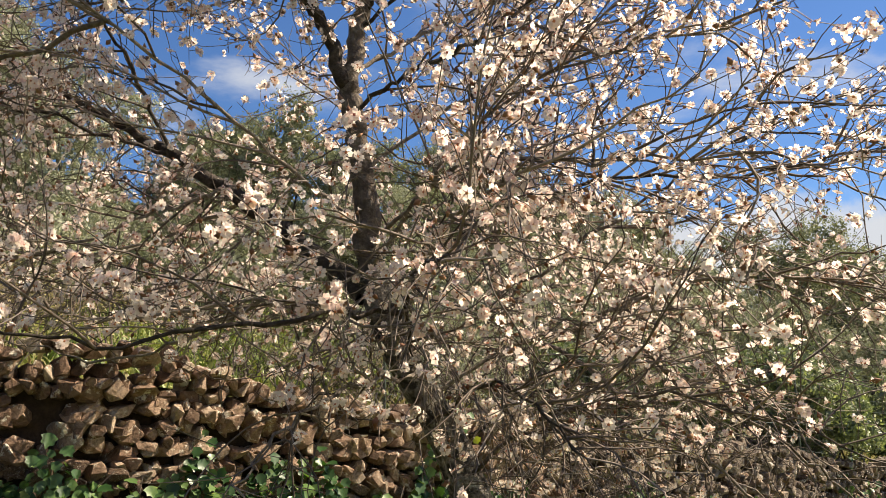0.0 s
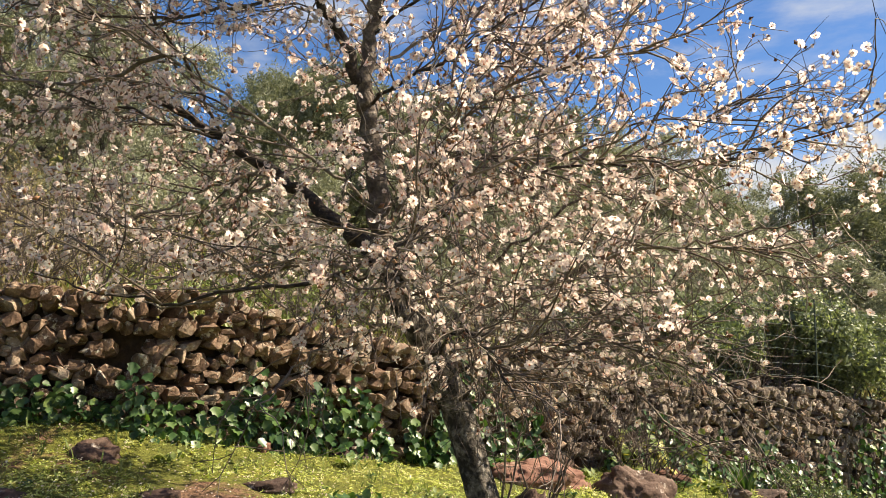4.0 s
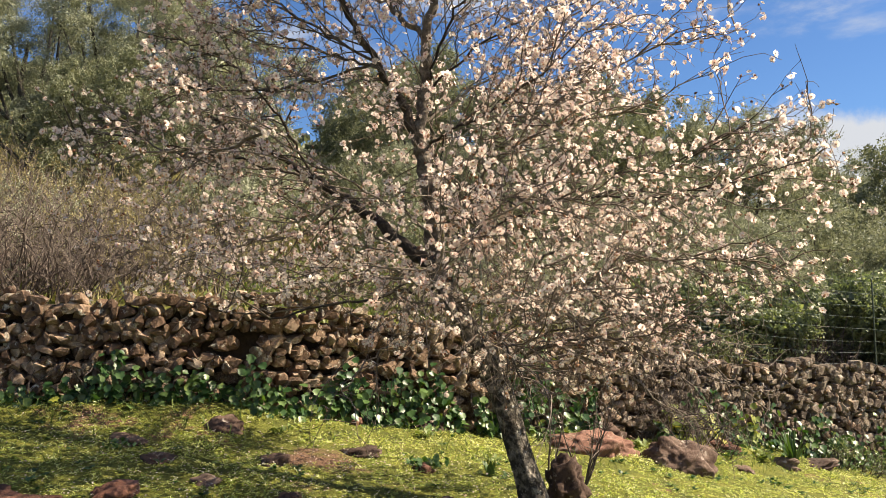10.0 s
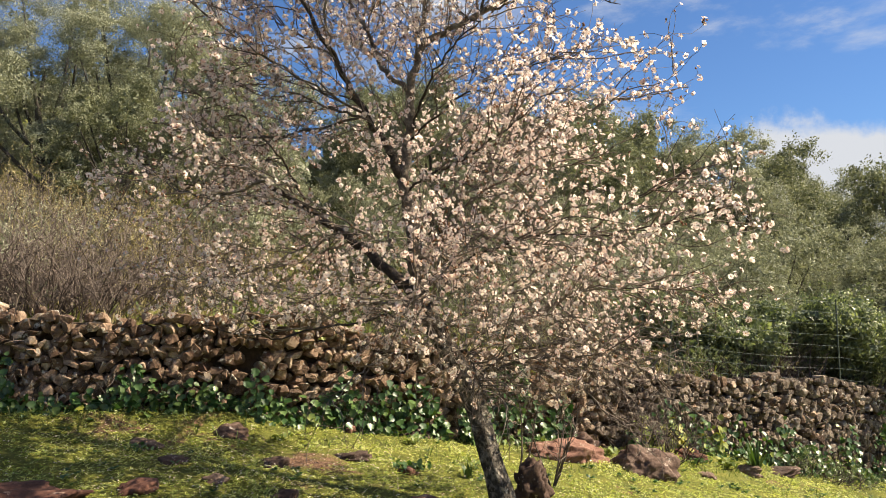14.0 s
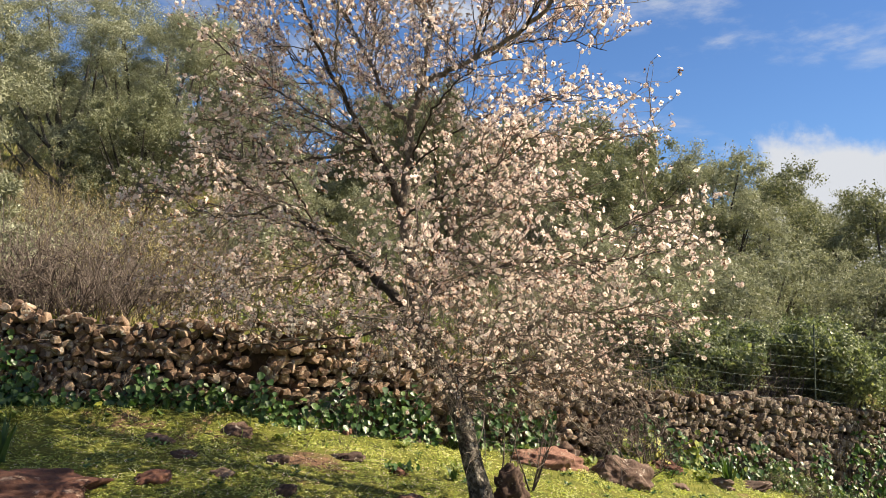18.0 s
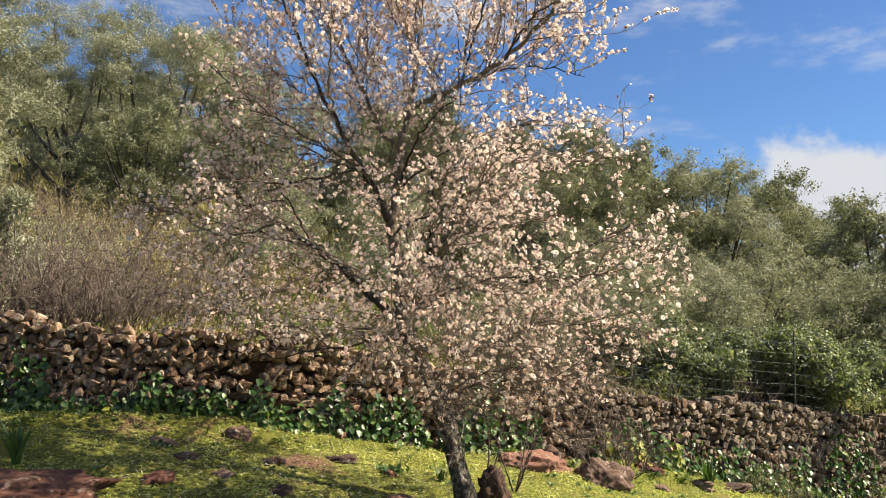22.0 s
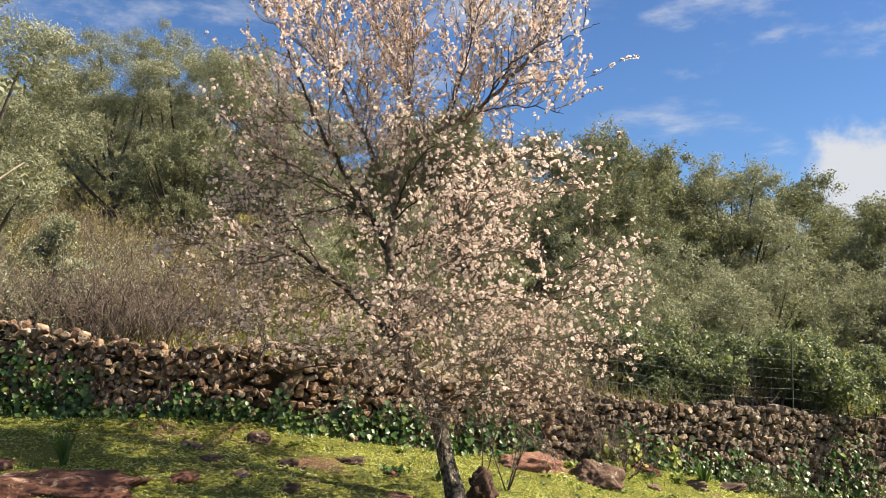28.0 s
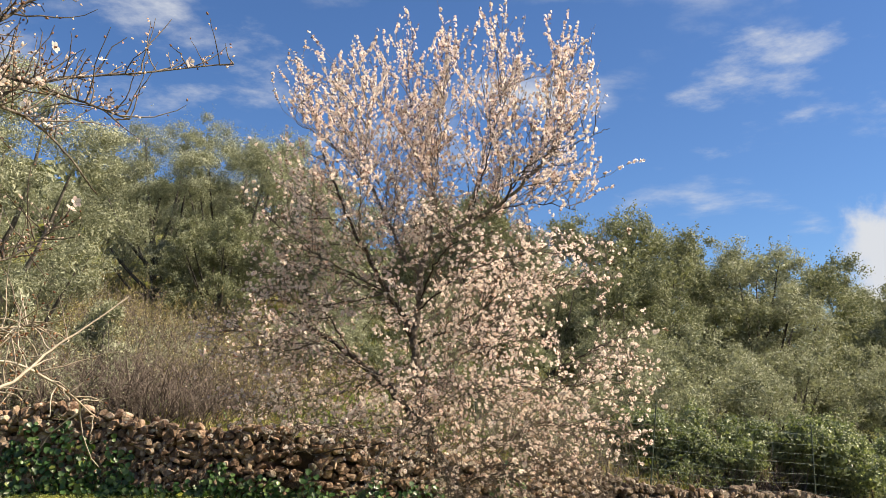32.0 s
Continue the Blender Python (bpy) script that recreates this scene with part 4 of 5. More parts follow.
    upper = opened & (seats[:, 2] > 2.9)
    opened &= ~upper
    put("blossoms", stamp(lv * np.array([1, 1, 1.6]), lf, seats[upper], turns[upper], size[upper]), [PETAL, HEART], "pale pink blossoms strung along upright shoots", "stuff", False, np.tile(li, int(upper.sum())))
    # half of them are only half open
    cup = pv * np.array([0.72, 0.72, 1.0]); cup[:n0, 2] = pv[:n0, 2] * 2.2
    half = r.random(len(seats)) < 0.5
    a, b = opened & half, opened & ~half
    put("blossoms", joined([stamp(cup, pf, seats[a], turns[a], size[a]), stamp(pv, pf, seats[b], turns[b], size[b])]), [PETAL, HEART],
        "pale pink five-petalled almond blossoms", "stuff", False, np.tile(mi, int(opened.sum())))
    bv = np.array([(0, 0, 0), (0.5, 0, 0.6), (-0.25, 0.43, 0.6), (-0.25, -0.43, 0.6), (0, 0, 1.4)])
    bf = np.array([(0, 2, 1), (0, 3, 2), (0, 1, 3), (1, 2, 4), (2, 3, 4), (3, 1, 4)])
    put("buds", stamp(bv, bf, seats[shut], turns[shut], 0.011 + 0.006 * r.random(int(shut.sum()))), BUD, "closed brown and pink buds", "stuff")
    return len(seats)


print("blossoms", build_almond())


# ---- ivy at the foot of the wall ----
def ivy_leaf():
    pts = [(0, 0, 0)] + [(0.55 * math.sin(a) * k, 0.45 - 0.52 * math.cos(a) * k, 0.10 * abs(math.sin(a)) - 0.05 * k) for a, k in
                         ((0.45, 0.85), (1.25, 1.0), (1.75, 0.72), (2.25, 0.95), (2.75, 0.78), (3.1416, 1.25), (3.53, 0.78), (4.03, 0.95), (4.53, 0.72), (5.03, 1.0), (5.83, 0.85))]
    v = np.array(pts + [(0, 0.42, -0.06)])
    n = len(v) - 1
    f = [(n, i, i + 1) for i in range(0, n - 1)] + [(n, n - 1, 0)]
    return v, np.array(f)


def build_ivy(name, x0, x1, height, count, singles, label, mats=(IVY, IVY_ONE), size=0.051, hang=0.10, seed=1):
    """A patch of ivy: stems up the stones and leaves that face out. height: what part of the wall's height it covers at its ends and middle."""
    r = np.random.default_rng(seed)
    p0, _, _ = wall_point((x0 + x1) / 2)
    base = np.array([*p0, float(np.interp((x0 + x1) / 2, LOW_X, LOW_Z))])
    plant = thing(name, base, label, "ivy", "ivy on the wall")
    stems = []
    for x in np.arange(x0, x1, 0.12):
        p, along, outw = wall_point(x)
        low, top = np.interp(x, LOW_X, LOW_Z), np.interp(x, TOP_X, TOP_Z)
        hh = (top - low) * np.interp((x - x0) / (x1 - x0), np.linspace(0, 1, len(height)), height)
        pts = np.array([[*(p + outw * (0.10 + 0.03 * r.random()) + along * r.normal(0, 0.05) * k), low - 0.03 + hh * k] for k in np.linspace(0, 0.95, 6)])
        stems.append(tube(pts, np.linspace(0.006, 0.002, 6), 4))
    v, f = joined(stems)
    raw("stems", v - base, f, DRY_TWIG, plant, "woody ivy stems")
    x = x0 + (x1 - x0) * r.random(count)
    u = r.random(count) ** 1.25
    ps = np.array([wall_point(a) for a in x], dtype=object)
    P, O = np.array([q[0] for q in ps], float), np.array([q[2] for q in ps], float)
    low, top = np.interp(x, LOW_X, LOW_Z), np.interp(x, TOP_X, TOP_Z)
    hh = (top - low) * np.interp((x - x0) / (x1 - x0), np.linspace(0, 1, len(height)), height) * np.clip(0.62 + 0.75 * wobble(x, x * 0, 6.0, seed) + 0.3 * r.random(count), 0.12, 1.4)
    z = low + 0.02 + hh * u
    outd = 0.10 + hang * (1 - u) * r.random(count) + 0.03 * r.random(count)
    at = np.stack([P[:, 0] + O[:, 0] * outd, P[:, 1] + O[:, 1] * outd, z], 1)
    facing = unit(np.stack([O[:, 0], O[:, 1], np.full(count, 0.55)], 1) + r.normal(0, 0.6, (count, 3)))
    down = unit(np.array([0, 0, -1.0]) + r.normal(0, 0.35, (count, 3)))
    y = unit(down - facing * (down * facing).sum(1, keepdims=True))
    turns = np.stack([np.cross(y, facing), y, facing], 2)
    s = size * (0.6 + 0.7 * r.random(count))
    tv, tf = ivy_leaf()
    if singles:
        one = raw("leaf", tv, tf, mats[1], smooth=True)
        for i in range(singles):
            m = np.eye(4); m[:3, :3] = turns[i] * s[i]; m[:3, 3] = at[i] - base
            share("leaf", one.data, Matrix(m), plant)
        bpy.data.objects.remove(one)
    v, f = stamp(tv, tf, at[singles:], turns[singles:], s[singles:])
    tagged(raw("leaves", v - base, f, mats[0], plant, smooth=True), kind="stuff")
    return plant


build_ivy("ivy", -6.0, -3.05, (0.9, 0.9, 0.7), 1700, 0, "dense dark green ivy climbing the stone wall", seed=2)
build_ivy("ivy", -3.3, -2.15, (0.6, 0.4, 0.45, 0.3), 460, 0, "sparse pale ivy at the foot of the wall", seed=3)
build_ivy("ivy", -2.2, -0.55, (0.40, 0.5, 0.42, 0.62, 0.5), 900, 280, "glossy dark green ivy spilling from the stone wall", seed=4)
build_ivy("ivy", -0.45, 0.35, (0.5, 0.8, 0.6), 420, 0, "leafy green ivy behind the almond trunk", seed=5)
build_ivy("ivy", 0.75, 1.45, (0.5, 0.7, 0.6), 190, 0, "ragged green ivy at the foot of the wall", seed=6)
build_ivy("ivy", 0.85, 1.6, (0.45, 0.6, 0.5), 200, 0, "yellowing ivy leaves at the foot of the wall", (IVY_YELLOW, IVY_ONE), 0.07, seed=16)
build_ivy("ivy", 1.3, 2.7, (0.5, 0.55, 0.4), 450, 0, "low green ivy along the stone wall", seed=7)
build_ivy("ivy", 2.8, 3.9, (0.7, 0.9, 0.6), 420, 0, "dark ivy hanging over the shaded wall", seed=8)


# ---- moss, clover and grass ----
def scatter(count, x0, x1, y0, y1, seed, keep):
    r = np.random.default_rng(seed)
    x, y = x0 + (x1 - x0) * r.random(count), y0 + (y1 - y0) * r.random(count)
    ok = keep(x, y, r)
    return np.stack([x[ok], y[ok], ground_z(x[ok], y[ok])], 1), r


def clover_template(seed):
    r = np.random.default_rng(seed)
    parts = []
    for k in range(3):
        a = k * 2.094 + r.normal(0, 0.2)
        q = np.array([(0, 0, 0.8), (0.45 * math.cos(a - 0.5), 0.45 * math.sin(a - 0.5), 1.0), (0.75 * math.cos(a), 0.75 * math.sin(a), 0.95), (0.45 * math.cos(a + 0.5), 0.45 * math.sin(a + 0.5), 1.0)])
        parts.append((q, np.array([(0, 1, 2, 3)])))
    return joined(parts)


def build_turf():
    def thick(x, y, r):
        d = past_wall(x, y)
        bare = wobble(x, y, 2.3, 0.7) + 0.5 * wobble(x, y, 6.0, 2.2)
        return (d < 0.02) & (bare < 0.42 + 0.35 * r.random(len(x)))
    at, r = scatter(150000, -5.5, 4.2, 0.4, 8.6, 11, thick)
    n = len(at)
    at[:, 2] -= 0.006
    up = np.array([0.0, 0, 1]) + r.normal(0, 0.42, (n, 3))
    tv, tf = clover_template(1)
    size = (0.007 + 0.014 * r.random(n)) * (1 + 0.5 * np.clip(wobble(at[:, 0], at[:, 1], 4.0, 5.0), 0, 1))
    v, f = stamp(tv, tf, at, frames_from(up, r.random(n) * 6.28), size)
    wide, r2 = scatter(36000, -7, 7, -6.5, 0.4, 16, thick)
    v2, f2 = stamp(tv, tf, wide, frames_from(np.array([0.0, 0, 1]) + r2.normal(0, 0.42, wide.shape), r2.random(len(wide)) * 6.28), 0.015 + 0.024 * r2.random(len(wide)))
    v, f = joined([(v, f), (v2, f2)])
    tagged(raw("clover", v, f, CLOVER), "low yellow-green clover and moss carpeting the terrace", "grass", kind="stuff")

    # darker broad-leaved rosettes among the clover
    def rosettes(x, y, r):
        return (past_wall(x, y) < -0.02) & (wobble(x, y, 3.7, 1.9) + r.normal(0, 0.35, len(x)) > 0.3)
    spots, r = scatter(2600, -5.5, 4.2, 0.6, 8.2, 15, rosettes)
    lv, lf = leaf_shape(1, 0.5, 0.25, 0.2)
    k = 7
    a = r.random((len(spots), k)) * 6.28
    y = unit(np.stack([np.cos(a), np.sin(a), 0.15 + 0.7 * r.random(a.shape)], 2).reshape(-1, 3))
    z = unit(np.array([0, 0, 1.0]) - y * y[:, 2:3] + r.normal(0, 0.15, y.shape))
    x = unit(np.cross(y, z))
    at = np.repeat(spots, k, 0) + np.array([0, 0, 0.004])
    v, f = stamp(lv, lf, at, np.stack([x, y, np.cross(x, y)], 2), np.repeat(0.022 + 0.028 * r.random(len(spots)), k))
    tagged(raw("rosettes", v, f, IVY), "dark green leafy rosettes among the clover", "weeds", kind="stuff")

    # pale flecks: fallen petals, with the clover's sheen put in as more of them
    def under_tree(x, y, r):
        return (past_wall(x, y) < -0.05) & (r.random(len(x)) < np.exp(-((x + 0.8) / 1.9) ** 2 - ((y - 2.4) / 1.3) ** 2))
    at, r = scatter(16000, -4.5, 2.2, 0.6, 5.2, 14, under_tree)
    n = len(at)
    at[:, 2] += 0.014 + 0.008 * r.random(n)
    pv = np.array([(0, -0.5, 0.05), (0.42, 0.1, 0.12), (0.0, 0.5, 0.0), (-0.42, 0.1, 0.12)])
    v, f = stamp(pv, np.array([(0, 1, 2, 3)]), at, frames_from(np.array([0.0, 0, 1]) + r.normal(0, 0.35, (n, 3)), r.random(n) * 6.28), 0.008 + 0.006 * r.random(n))
    tagged(raw("petals", v, f, PETAL), "fallen pale petals and painted flecks of clover sheen over the mossy grass", "petals", kind="stuff")

    def tufts(x, y, r):
        d = past_wall(x, y)
        lush = wobble(x, y, 3.0, 3.3) > 0.25
        return (d < 0.0) & (lush | (d > -0.35))
    at, r = scatter(26000, -5.5, 4.2, 0.8, 8.6, 12, tufts)
    n = len(at)
    gv = np.array([(-0.06, 0, 0), (0.06, 0, 0), (0.045, 0.18, 0.6), (-0.045, 0.18, 0.6), (0.0, 0.5, 1.0)])
    gf = np.array([(0, 1, 2), (0, 2, 3), (3, 2, 4)])
    v, f = stamp(gv, gf, at, frames_from(np.array([0.0, 0, 1]) + r.normal(0, 0.3, (n, 3)), r.random(n) * 6.28), 0.025 + 0.045 * r.random(n) ** 2)
    tagged(raw("grass", v, f, GRASS), "short green grass blades along the terrace", "grass", kind="stuff")

    def upper(x, y, r):
        d = past_wall(x, y)
        return (d > 0.35) & (d < 13)
    at, r = scatter(95000, -14, 6, 1.0, 18.0, 13, upper)
    n = len(at)
    half = wobble(at[:, 0], at[:, 1], 1.1, 1.0) + r.normal(0, 0.3, n) + 1.1 * np.exp(-((at[:, 0] + 1.6) / 1.2) ** 2 - ((at[:, 1] - 5.2) / 1.6) ** 2) > 0.25
    for name, pick, mat, lab in (("grass", half, GRASS, "green winter grass on the upper terrace"), ("dry_grass", ~half, STRAW, "straw-coloured dry grass on the upper terrace")):
        pv, pf = stamp(gv, gf, at[pick], frames_from(np.array([0.0, 0, 1]) + r.normal(0, 0.3, (int(pick.sum()), 3)), r.random(int(pick.sum())) * 6.28), 0.05 + 0.13 * r.random(int(pick.sum())))
        tagged(raw(name, pv, pf, mat), lab, "grass", kind="stuff")


build_turf()


# ---- small plants ----
def spear_plant(at, blades, tall, label, seed):
    r = np.random.default_rng(seed)
    z = float(ground_z(np.array(at[0]), np.array(at[1])))
    plant = thing("spear_plant", (*at, z), label, "plant", "spear-leaved plants")
    for k in range(blades):
        a, lean = r.random() * 6.28, 0.08 + 0.45 * (k / blades)
        h = tall * (0.65 + 0.4 * r.random())
        rows = []
        for u in np.linspace(0, 1, 6):
            w = 0.017 * (1 - u ** 2.2) + 0.001
            rr = 0.015 + h * lean * u ** 1.5
            c = np.array([math.cos(a) * rr, math.sin(a) * rr, h * u * (1 - 0.15 * lean * u)])
            side = np.array([-math.sin(a), math.cos(a), 0])
            rows += [c - side * w, c + np.array([math.cos(a), math.sin(a), 0]) * -0.004, c + side * w]
        f = [(3 * i + j, 3 * i + j + 1, 3 * i + j + 4, 3 * i + j + 3) for i in range(5) for j in range(2)]
        raw("leaf", np.array(rows), f, SPEAR, plant, smooth=True)
    return plant


spear_plant((-2.33, 1.68), 14, 0.27, "upright dark green spear-leaved plant in the grass", 1)
spear_plant((1.95, 6.0), 20, 0.34, "spreading green spear-leaved plant by the wall", 2)
spear_plant((-0.10, 3.3), 7, 0.10, "small tuft of narrow dark leaves", 3)


def weed(at, n, size, label, seed, mat=CLOVER):
    r = np.random.default_rng(seed)
    z = float(ground_z(np.array(at[0]), np.array(at[1])))
    tv, tf = leaf_shape(1, 0.5)
    a = r.random(n) * 6.28
    y = unit(np.stack([np.cos(a), np.sin(a), 0.2 + r.random(n)], 1))
    zz = unit(np.stack([-np.cos(a) * 0.5, -np.sin(a) * 0.5, np.ones(n)], 1))
    zz = unit(zz - y * (zz * y).sum(1, keepdims=True))
    turns = np.stack([np.cross(y, zz), y, zz], 2)
    pos = np.stack([r.normal(0, size * 0.7, n), r.normal(0, size * 0.7, n), size * 0.6 * r.random(n)], 1)
    plant = thing("weed", (*at, z), label, "plant", "weeds in the grass")
    s = size * (0.5 + 0.6 * r.random(n))
    one = raw("leaf", tv, tf, mat, smooth=True)
    for k in range(n):
        m = np.eye(4); m[:3, :3] = turns[k] * s[k]; m[:3, 3] = pos[k]
        share("leaf", one.data, Matrix(m), plant)
    bpy.data.objects.remove(one)
    return plant


for k, (x, y, n, s) in enumerate([(-0.44, 3.17, 50, 0.07), (-0.62, 3.95, 40, 0.06), (0.25, 4.75, 90, 0.08), (0.12, 4.62, 60, 0.07), (1.05, 5.35, 60, 0.06), (1.7, 5.85, 70, 0.07), (-1.9, 2.5, 30, 0.05), (-1.35, 3.3, 40, 0.05), (0.7, 5.05, 60, 0.06), (1.42, 5.6, 60, 0.06), (-2.9, 2.4, 60, 0.06), (-0.15, 3.6, 30, 0.05)]):
    weed((x, y), n, s, "leafy green weed in the mossy grass", 70 + k, IVY if k % 3 == 0 else GRASS)


def sapling(at, tall, stems, label, seed, mat=DRY_TWIG, name="sapling"):
    """Thin bare shoots from one root."""
    r = np.random.default_rng(seed)
    z = float(ground_z(np.array(at[0]), np.array(at[1])))
    plant = thing(name, (*at, z), label, "shrub")
    for k in range(stems):
        a = r.random() * 6.28
        way = unit(np.array([math.cos(a) * 0.35, math.sin(a) * 0.35, 1.0]))
        h = tall * (0.6 + 0.5 * r.random())
        s, _ = wander(np.array([0.0, 0, -0.03]), way, h, 9, 0.07, 0.05, r)
        stem = raw("stem", *tube(s, np.linspace(0.007, 0.002, 10), 5), mat, plant)
        tw = []
        for i in range(3, 10):
            for _ in range(2):
                t, _ = wander(s[i], unit(r.normal(0, 1, 3) + np.array([0, 0, 0.9])), 0.08 + 0.12 * r.random(), 4, 0.15, 0.05, r)
                tw.append(tube(t, np.linspace(0.0025, 0.001, 5), 3))
        tagged(raw("twigs", *joined(tw), mat, stem), kind="stuff")
    return plant


sapling((0.40, 3.55), 0.66, 5, "bare reddish-brown sapling in front of the red boulder", 4)
sapling((-2.15, 4.05), 1.05, 4, "slender dark bare sapling behind the wall", 6)
sapling((-1.75, 4.45), 0.95, 3, "leafless dark shoots in the green grass above the wall", 7)
sapling((0.20, 3.5), 0.75, 2, "thin bare shoot growing behind the almond trunk", 5)


# ---- fence above the wall ----
def build_fence():
    posts = [(-0.35, 0.0), (1.22, 0.10), (2.99, 0.0), (4.8, 0.0)]
    fence = thing("wire_fence", (2.0, float(wall_y(2.0)) + 0.2, float(np.interp(2.0, TOP_X, TOP_Z))), "slack wire stock fence on thin posts above the wall", "fence")
    base = np.array(fence.location)
    tops = []
    for x, lean in posts:
        y = float(wall_y(x)) + 0.02
        z = float(np.interp(x, TOP_X, TOP_Z)) - 0.12
        h = 0.98
        line = np.array([(x - base[0], y - base[1], z - base[2]), (x + lean * 0.5 - base[0], y - base[1], z + h * 0.5 - base[2]), (x + lean - base[0], y - base[1], z + h - base[2])])
        raw("post", *tube(line, [0.009, 0.009, 0.008], 6), POST, fence, "dark metal fence post")
        tops.append(line)
    for k in range(8):
        u = 0.16 + 0.115 * k
        pts = []
        for a, b in zip(tops, tops[1:]):
            p, q = a[0] + (a[2] - a[0]) * u, b[0] + (b[2] - b[0]) * u
            for s in np.linspace(0, 1, 10)[:-1]:
                pts.append(p + (q - p) * s + np.array([0, -0.015, -0.05 * math.sin(math.pi * s) * (0.4 + 0.2 * (k % 3))]))
        pts.append(tops[-1][0] + (tops[-1][2] - tops[-1][0]) * u + np.array([0, -0.015, 0]))
        raw("wire", *tube(np.array(pts), np.full(len(pts), 0.0011), 4), WIRE, fence)
    r = np.random.default_rng(3)
    for a, b in zip(tops, tops[1:]):
        for s in np.arange(0.08, 0.95, 0.13):
            p, q = a[0] + (b[0] - a[0]) * s, a[2] + (b[2] - a[2]) * s
            e = np.array([r.normal(0, 0.015), -0.016, -0.05 * math.sin(math.pi * s)])
            raw("stay", *tube(np.array([p + (q - p) * 0.16 + e, p + (q - p) * 0.5 + e, p + (q - p) * 0.95 + e]), [0.0009] * 3, 3), WIRE, fence)


build_fence()


# ---- shrubs and trees behind the wall ----
def leafy_crown(r, blobs, per, leaf_len, leaf_wid, fill=0.35, puffs=12, knot=0.38, lift=0.25, shoots=1.3):
    """Leaves in small puffs over many overlapping lobes (x, y, z, radius); they face outwards, so lobes and puffs have a lit and a shaded side."""
    at, outs, size = [], [], []
    for x, y, z, rad in blobs:
        d = unit(r.normal(size=(puffs, 3)) + np.array([0, 0, 0.25]))
        hub = np.array([x, y, z]) + d * rad * (0.45 + 0.6 * r.random((puffs, 1))) * np.array([1, 1, 0.85])
        n = max(int(per * rad * rad / puffs), 6)
        d2 = unit(r.normal(size=(puffs, n, 3)) + np.array([0, 0, 0.15]))
        span = rad * knot * (0.6 + 0.7 * r.random((puffs, 1, 1)))
        p = hub[:, None] + d2 * span * (fill + (1.15 - fill) * r.random((puffs, n, 1))) * np.array([1, 1, 0.8])
        at.append(p.reshape(-1, 3)); outs.append(unit(d2 + 0.35 * d[:, None]).reshape(-1, 3)); size.append(0.65 + 0.7 * r.random(puffs * n))
        # broad shaded leaves deep inside
        m = max(int(0.035 * per * rad * rad), 8)
        d3 = unit(r.normal(size=(m, 3)))
        at.append(np.array([x, y, z]) + d3 * rad * (0.2 + 0.45 * r.random((m, 1)))); outs.append(d3); size.append(np.full(m, 2.4))
        # young shoots that stand out of the lobe
        k = max(int(puffs * shoots), 1)
        d4 = unit(r.normal(size=(k, 1, 3)) + np.array([0, 0, 0.5]))
        u = r.random((k, 16, 1))
        at.append((np.array([x, y, z]) + d4 * rad * (0.8 + (0.35 + 0.35 * r.random((k, 1, 1))) * u) + r.normal(0, 0.035 * rad + 0.008, (k, 16, 3))).reshape(-1, 3))
        outs.append(unit(d4 + r.normal(0, 0.9, (k, 16, 3))).reshape(-1, 3)); size.append(0.6 + 0.5 * r.random(k * 16))
    at, outs, size = np.concatenate(at), np.concatenate(outs), np.concatenate(size)
    n = len(at)
    z = unit(outs + r.normal(0, 0.5, (n, 3)))
    y = r.normal(0, 1.0, (n, 3)) + 0.5 * outs + np.array([0, 0, lift])
    y = unit(y - z * (y * z).sum(1, keepdims=True))
    tv, tf = flat_leaf(leaf_len, leaf_wid)
    return stamp(tv, tf, at, np.stack([np.cross(y, z), y, z], 2), size)


def tree_kind(name, label, category, tall, wide, seed, mat, leaf=(0.075, 0.02), per=900, lobes=16, bushy=0.2, group="trees on the hillside"):
    """An evergreen tree: forked trunk, limbs that reach into the lobes of its crown, and the leaves. Stands at its own origin."""
    r = np.random.default_rng(seed)
    tree = thing(name, (0, 0, 0), label, category, group)
    blobs = []
    for k in range(lobes):
        a = k * 2.399 + r.normal(0, 0.3)
        u = (k + 0.5) / lobes
        h = tall * (bushy + (0.93 - bushy) * u)
        rad = wide / 2 * math.sin(math.pi * (0.16 + 0.72 * u)) ** 0.8 * (0.5 + 0.5 * r.random())
        blobs.append((math.cos(a) * rad, math.sin(a) * rad, h + r.normal(0, 0.05 * tall), wide * (0.085 + 0.12 * r.random())))
    line = smooth_line([(0, 0, -0.3), (0.04 * wide, 0, 0.18 * tall), (-0.03 * wide, 0.03 * wide, 0.38 * tall), (0.02 * wide, 0, 0.58 * tall)], 14)
    raw("trunk", *tube(line, np.linspace(0.042 * wide, 0.007 * wide, 14) * (1 + r.normal(0, 0.05, 14)), 9), OLIVE_BARK, tree, smooth=True)
    for x, y, z, rad in blobs[::2]:
        k = int(np.clip(z / tall * 12 - 4, 2, 11))
        s = line[k]
        e = np.array([x, y, z])
        m = (s + e) / 2 + np.array([0, 0, -0.06 * tall]) + r.normal(0, 0.05, 3)
        raw("limb", *tube(smooth_line([s, m, e], 8), np.linspace(0.016 * wide, 0.004 * wide, 8), 5), OLIVE_BARK, tree, smooth=True)
    v, f = leafy_crown(r, blobs, per, *leaf)
    tagged(raw("crown", v, f, mat, tree), kind="stuff")
    return tree


def stand(tree, x, y, spin, top, tall, first=False, sink=0.1):
    """Puts a tree on the slope so that it reaches up to the height top."""
    z = float(ground_z(np.array(float(x)), np.array(float(y)))) - sink
    size = max(top - z, 1.2) / tall
    m = pose(x, y, z, 0, 0, spin)
    if first:
        tree.matrix_basis = m @ Matrix.Scale(size, 4)
        return tree
    ob = copy_thing(tree, m)
    ob.scale = (size, size, size)
    return ob


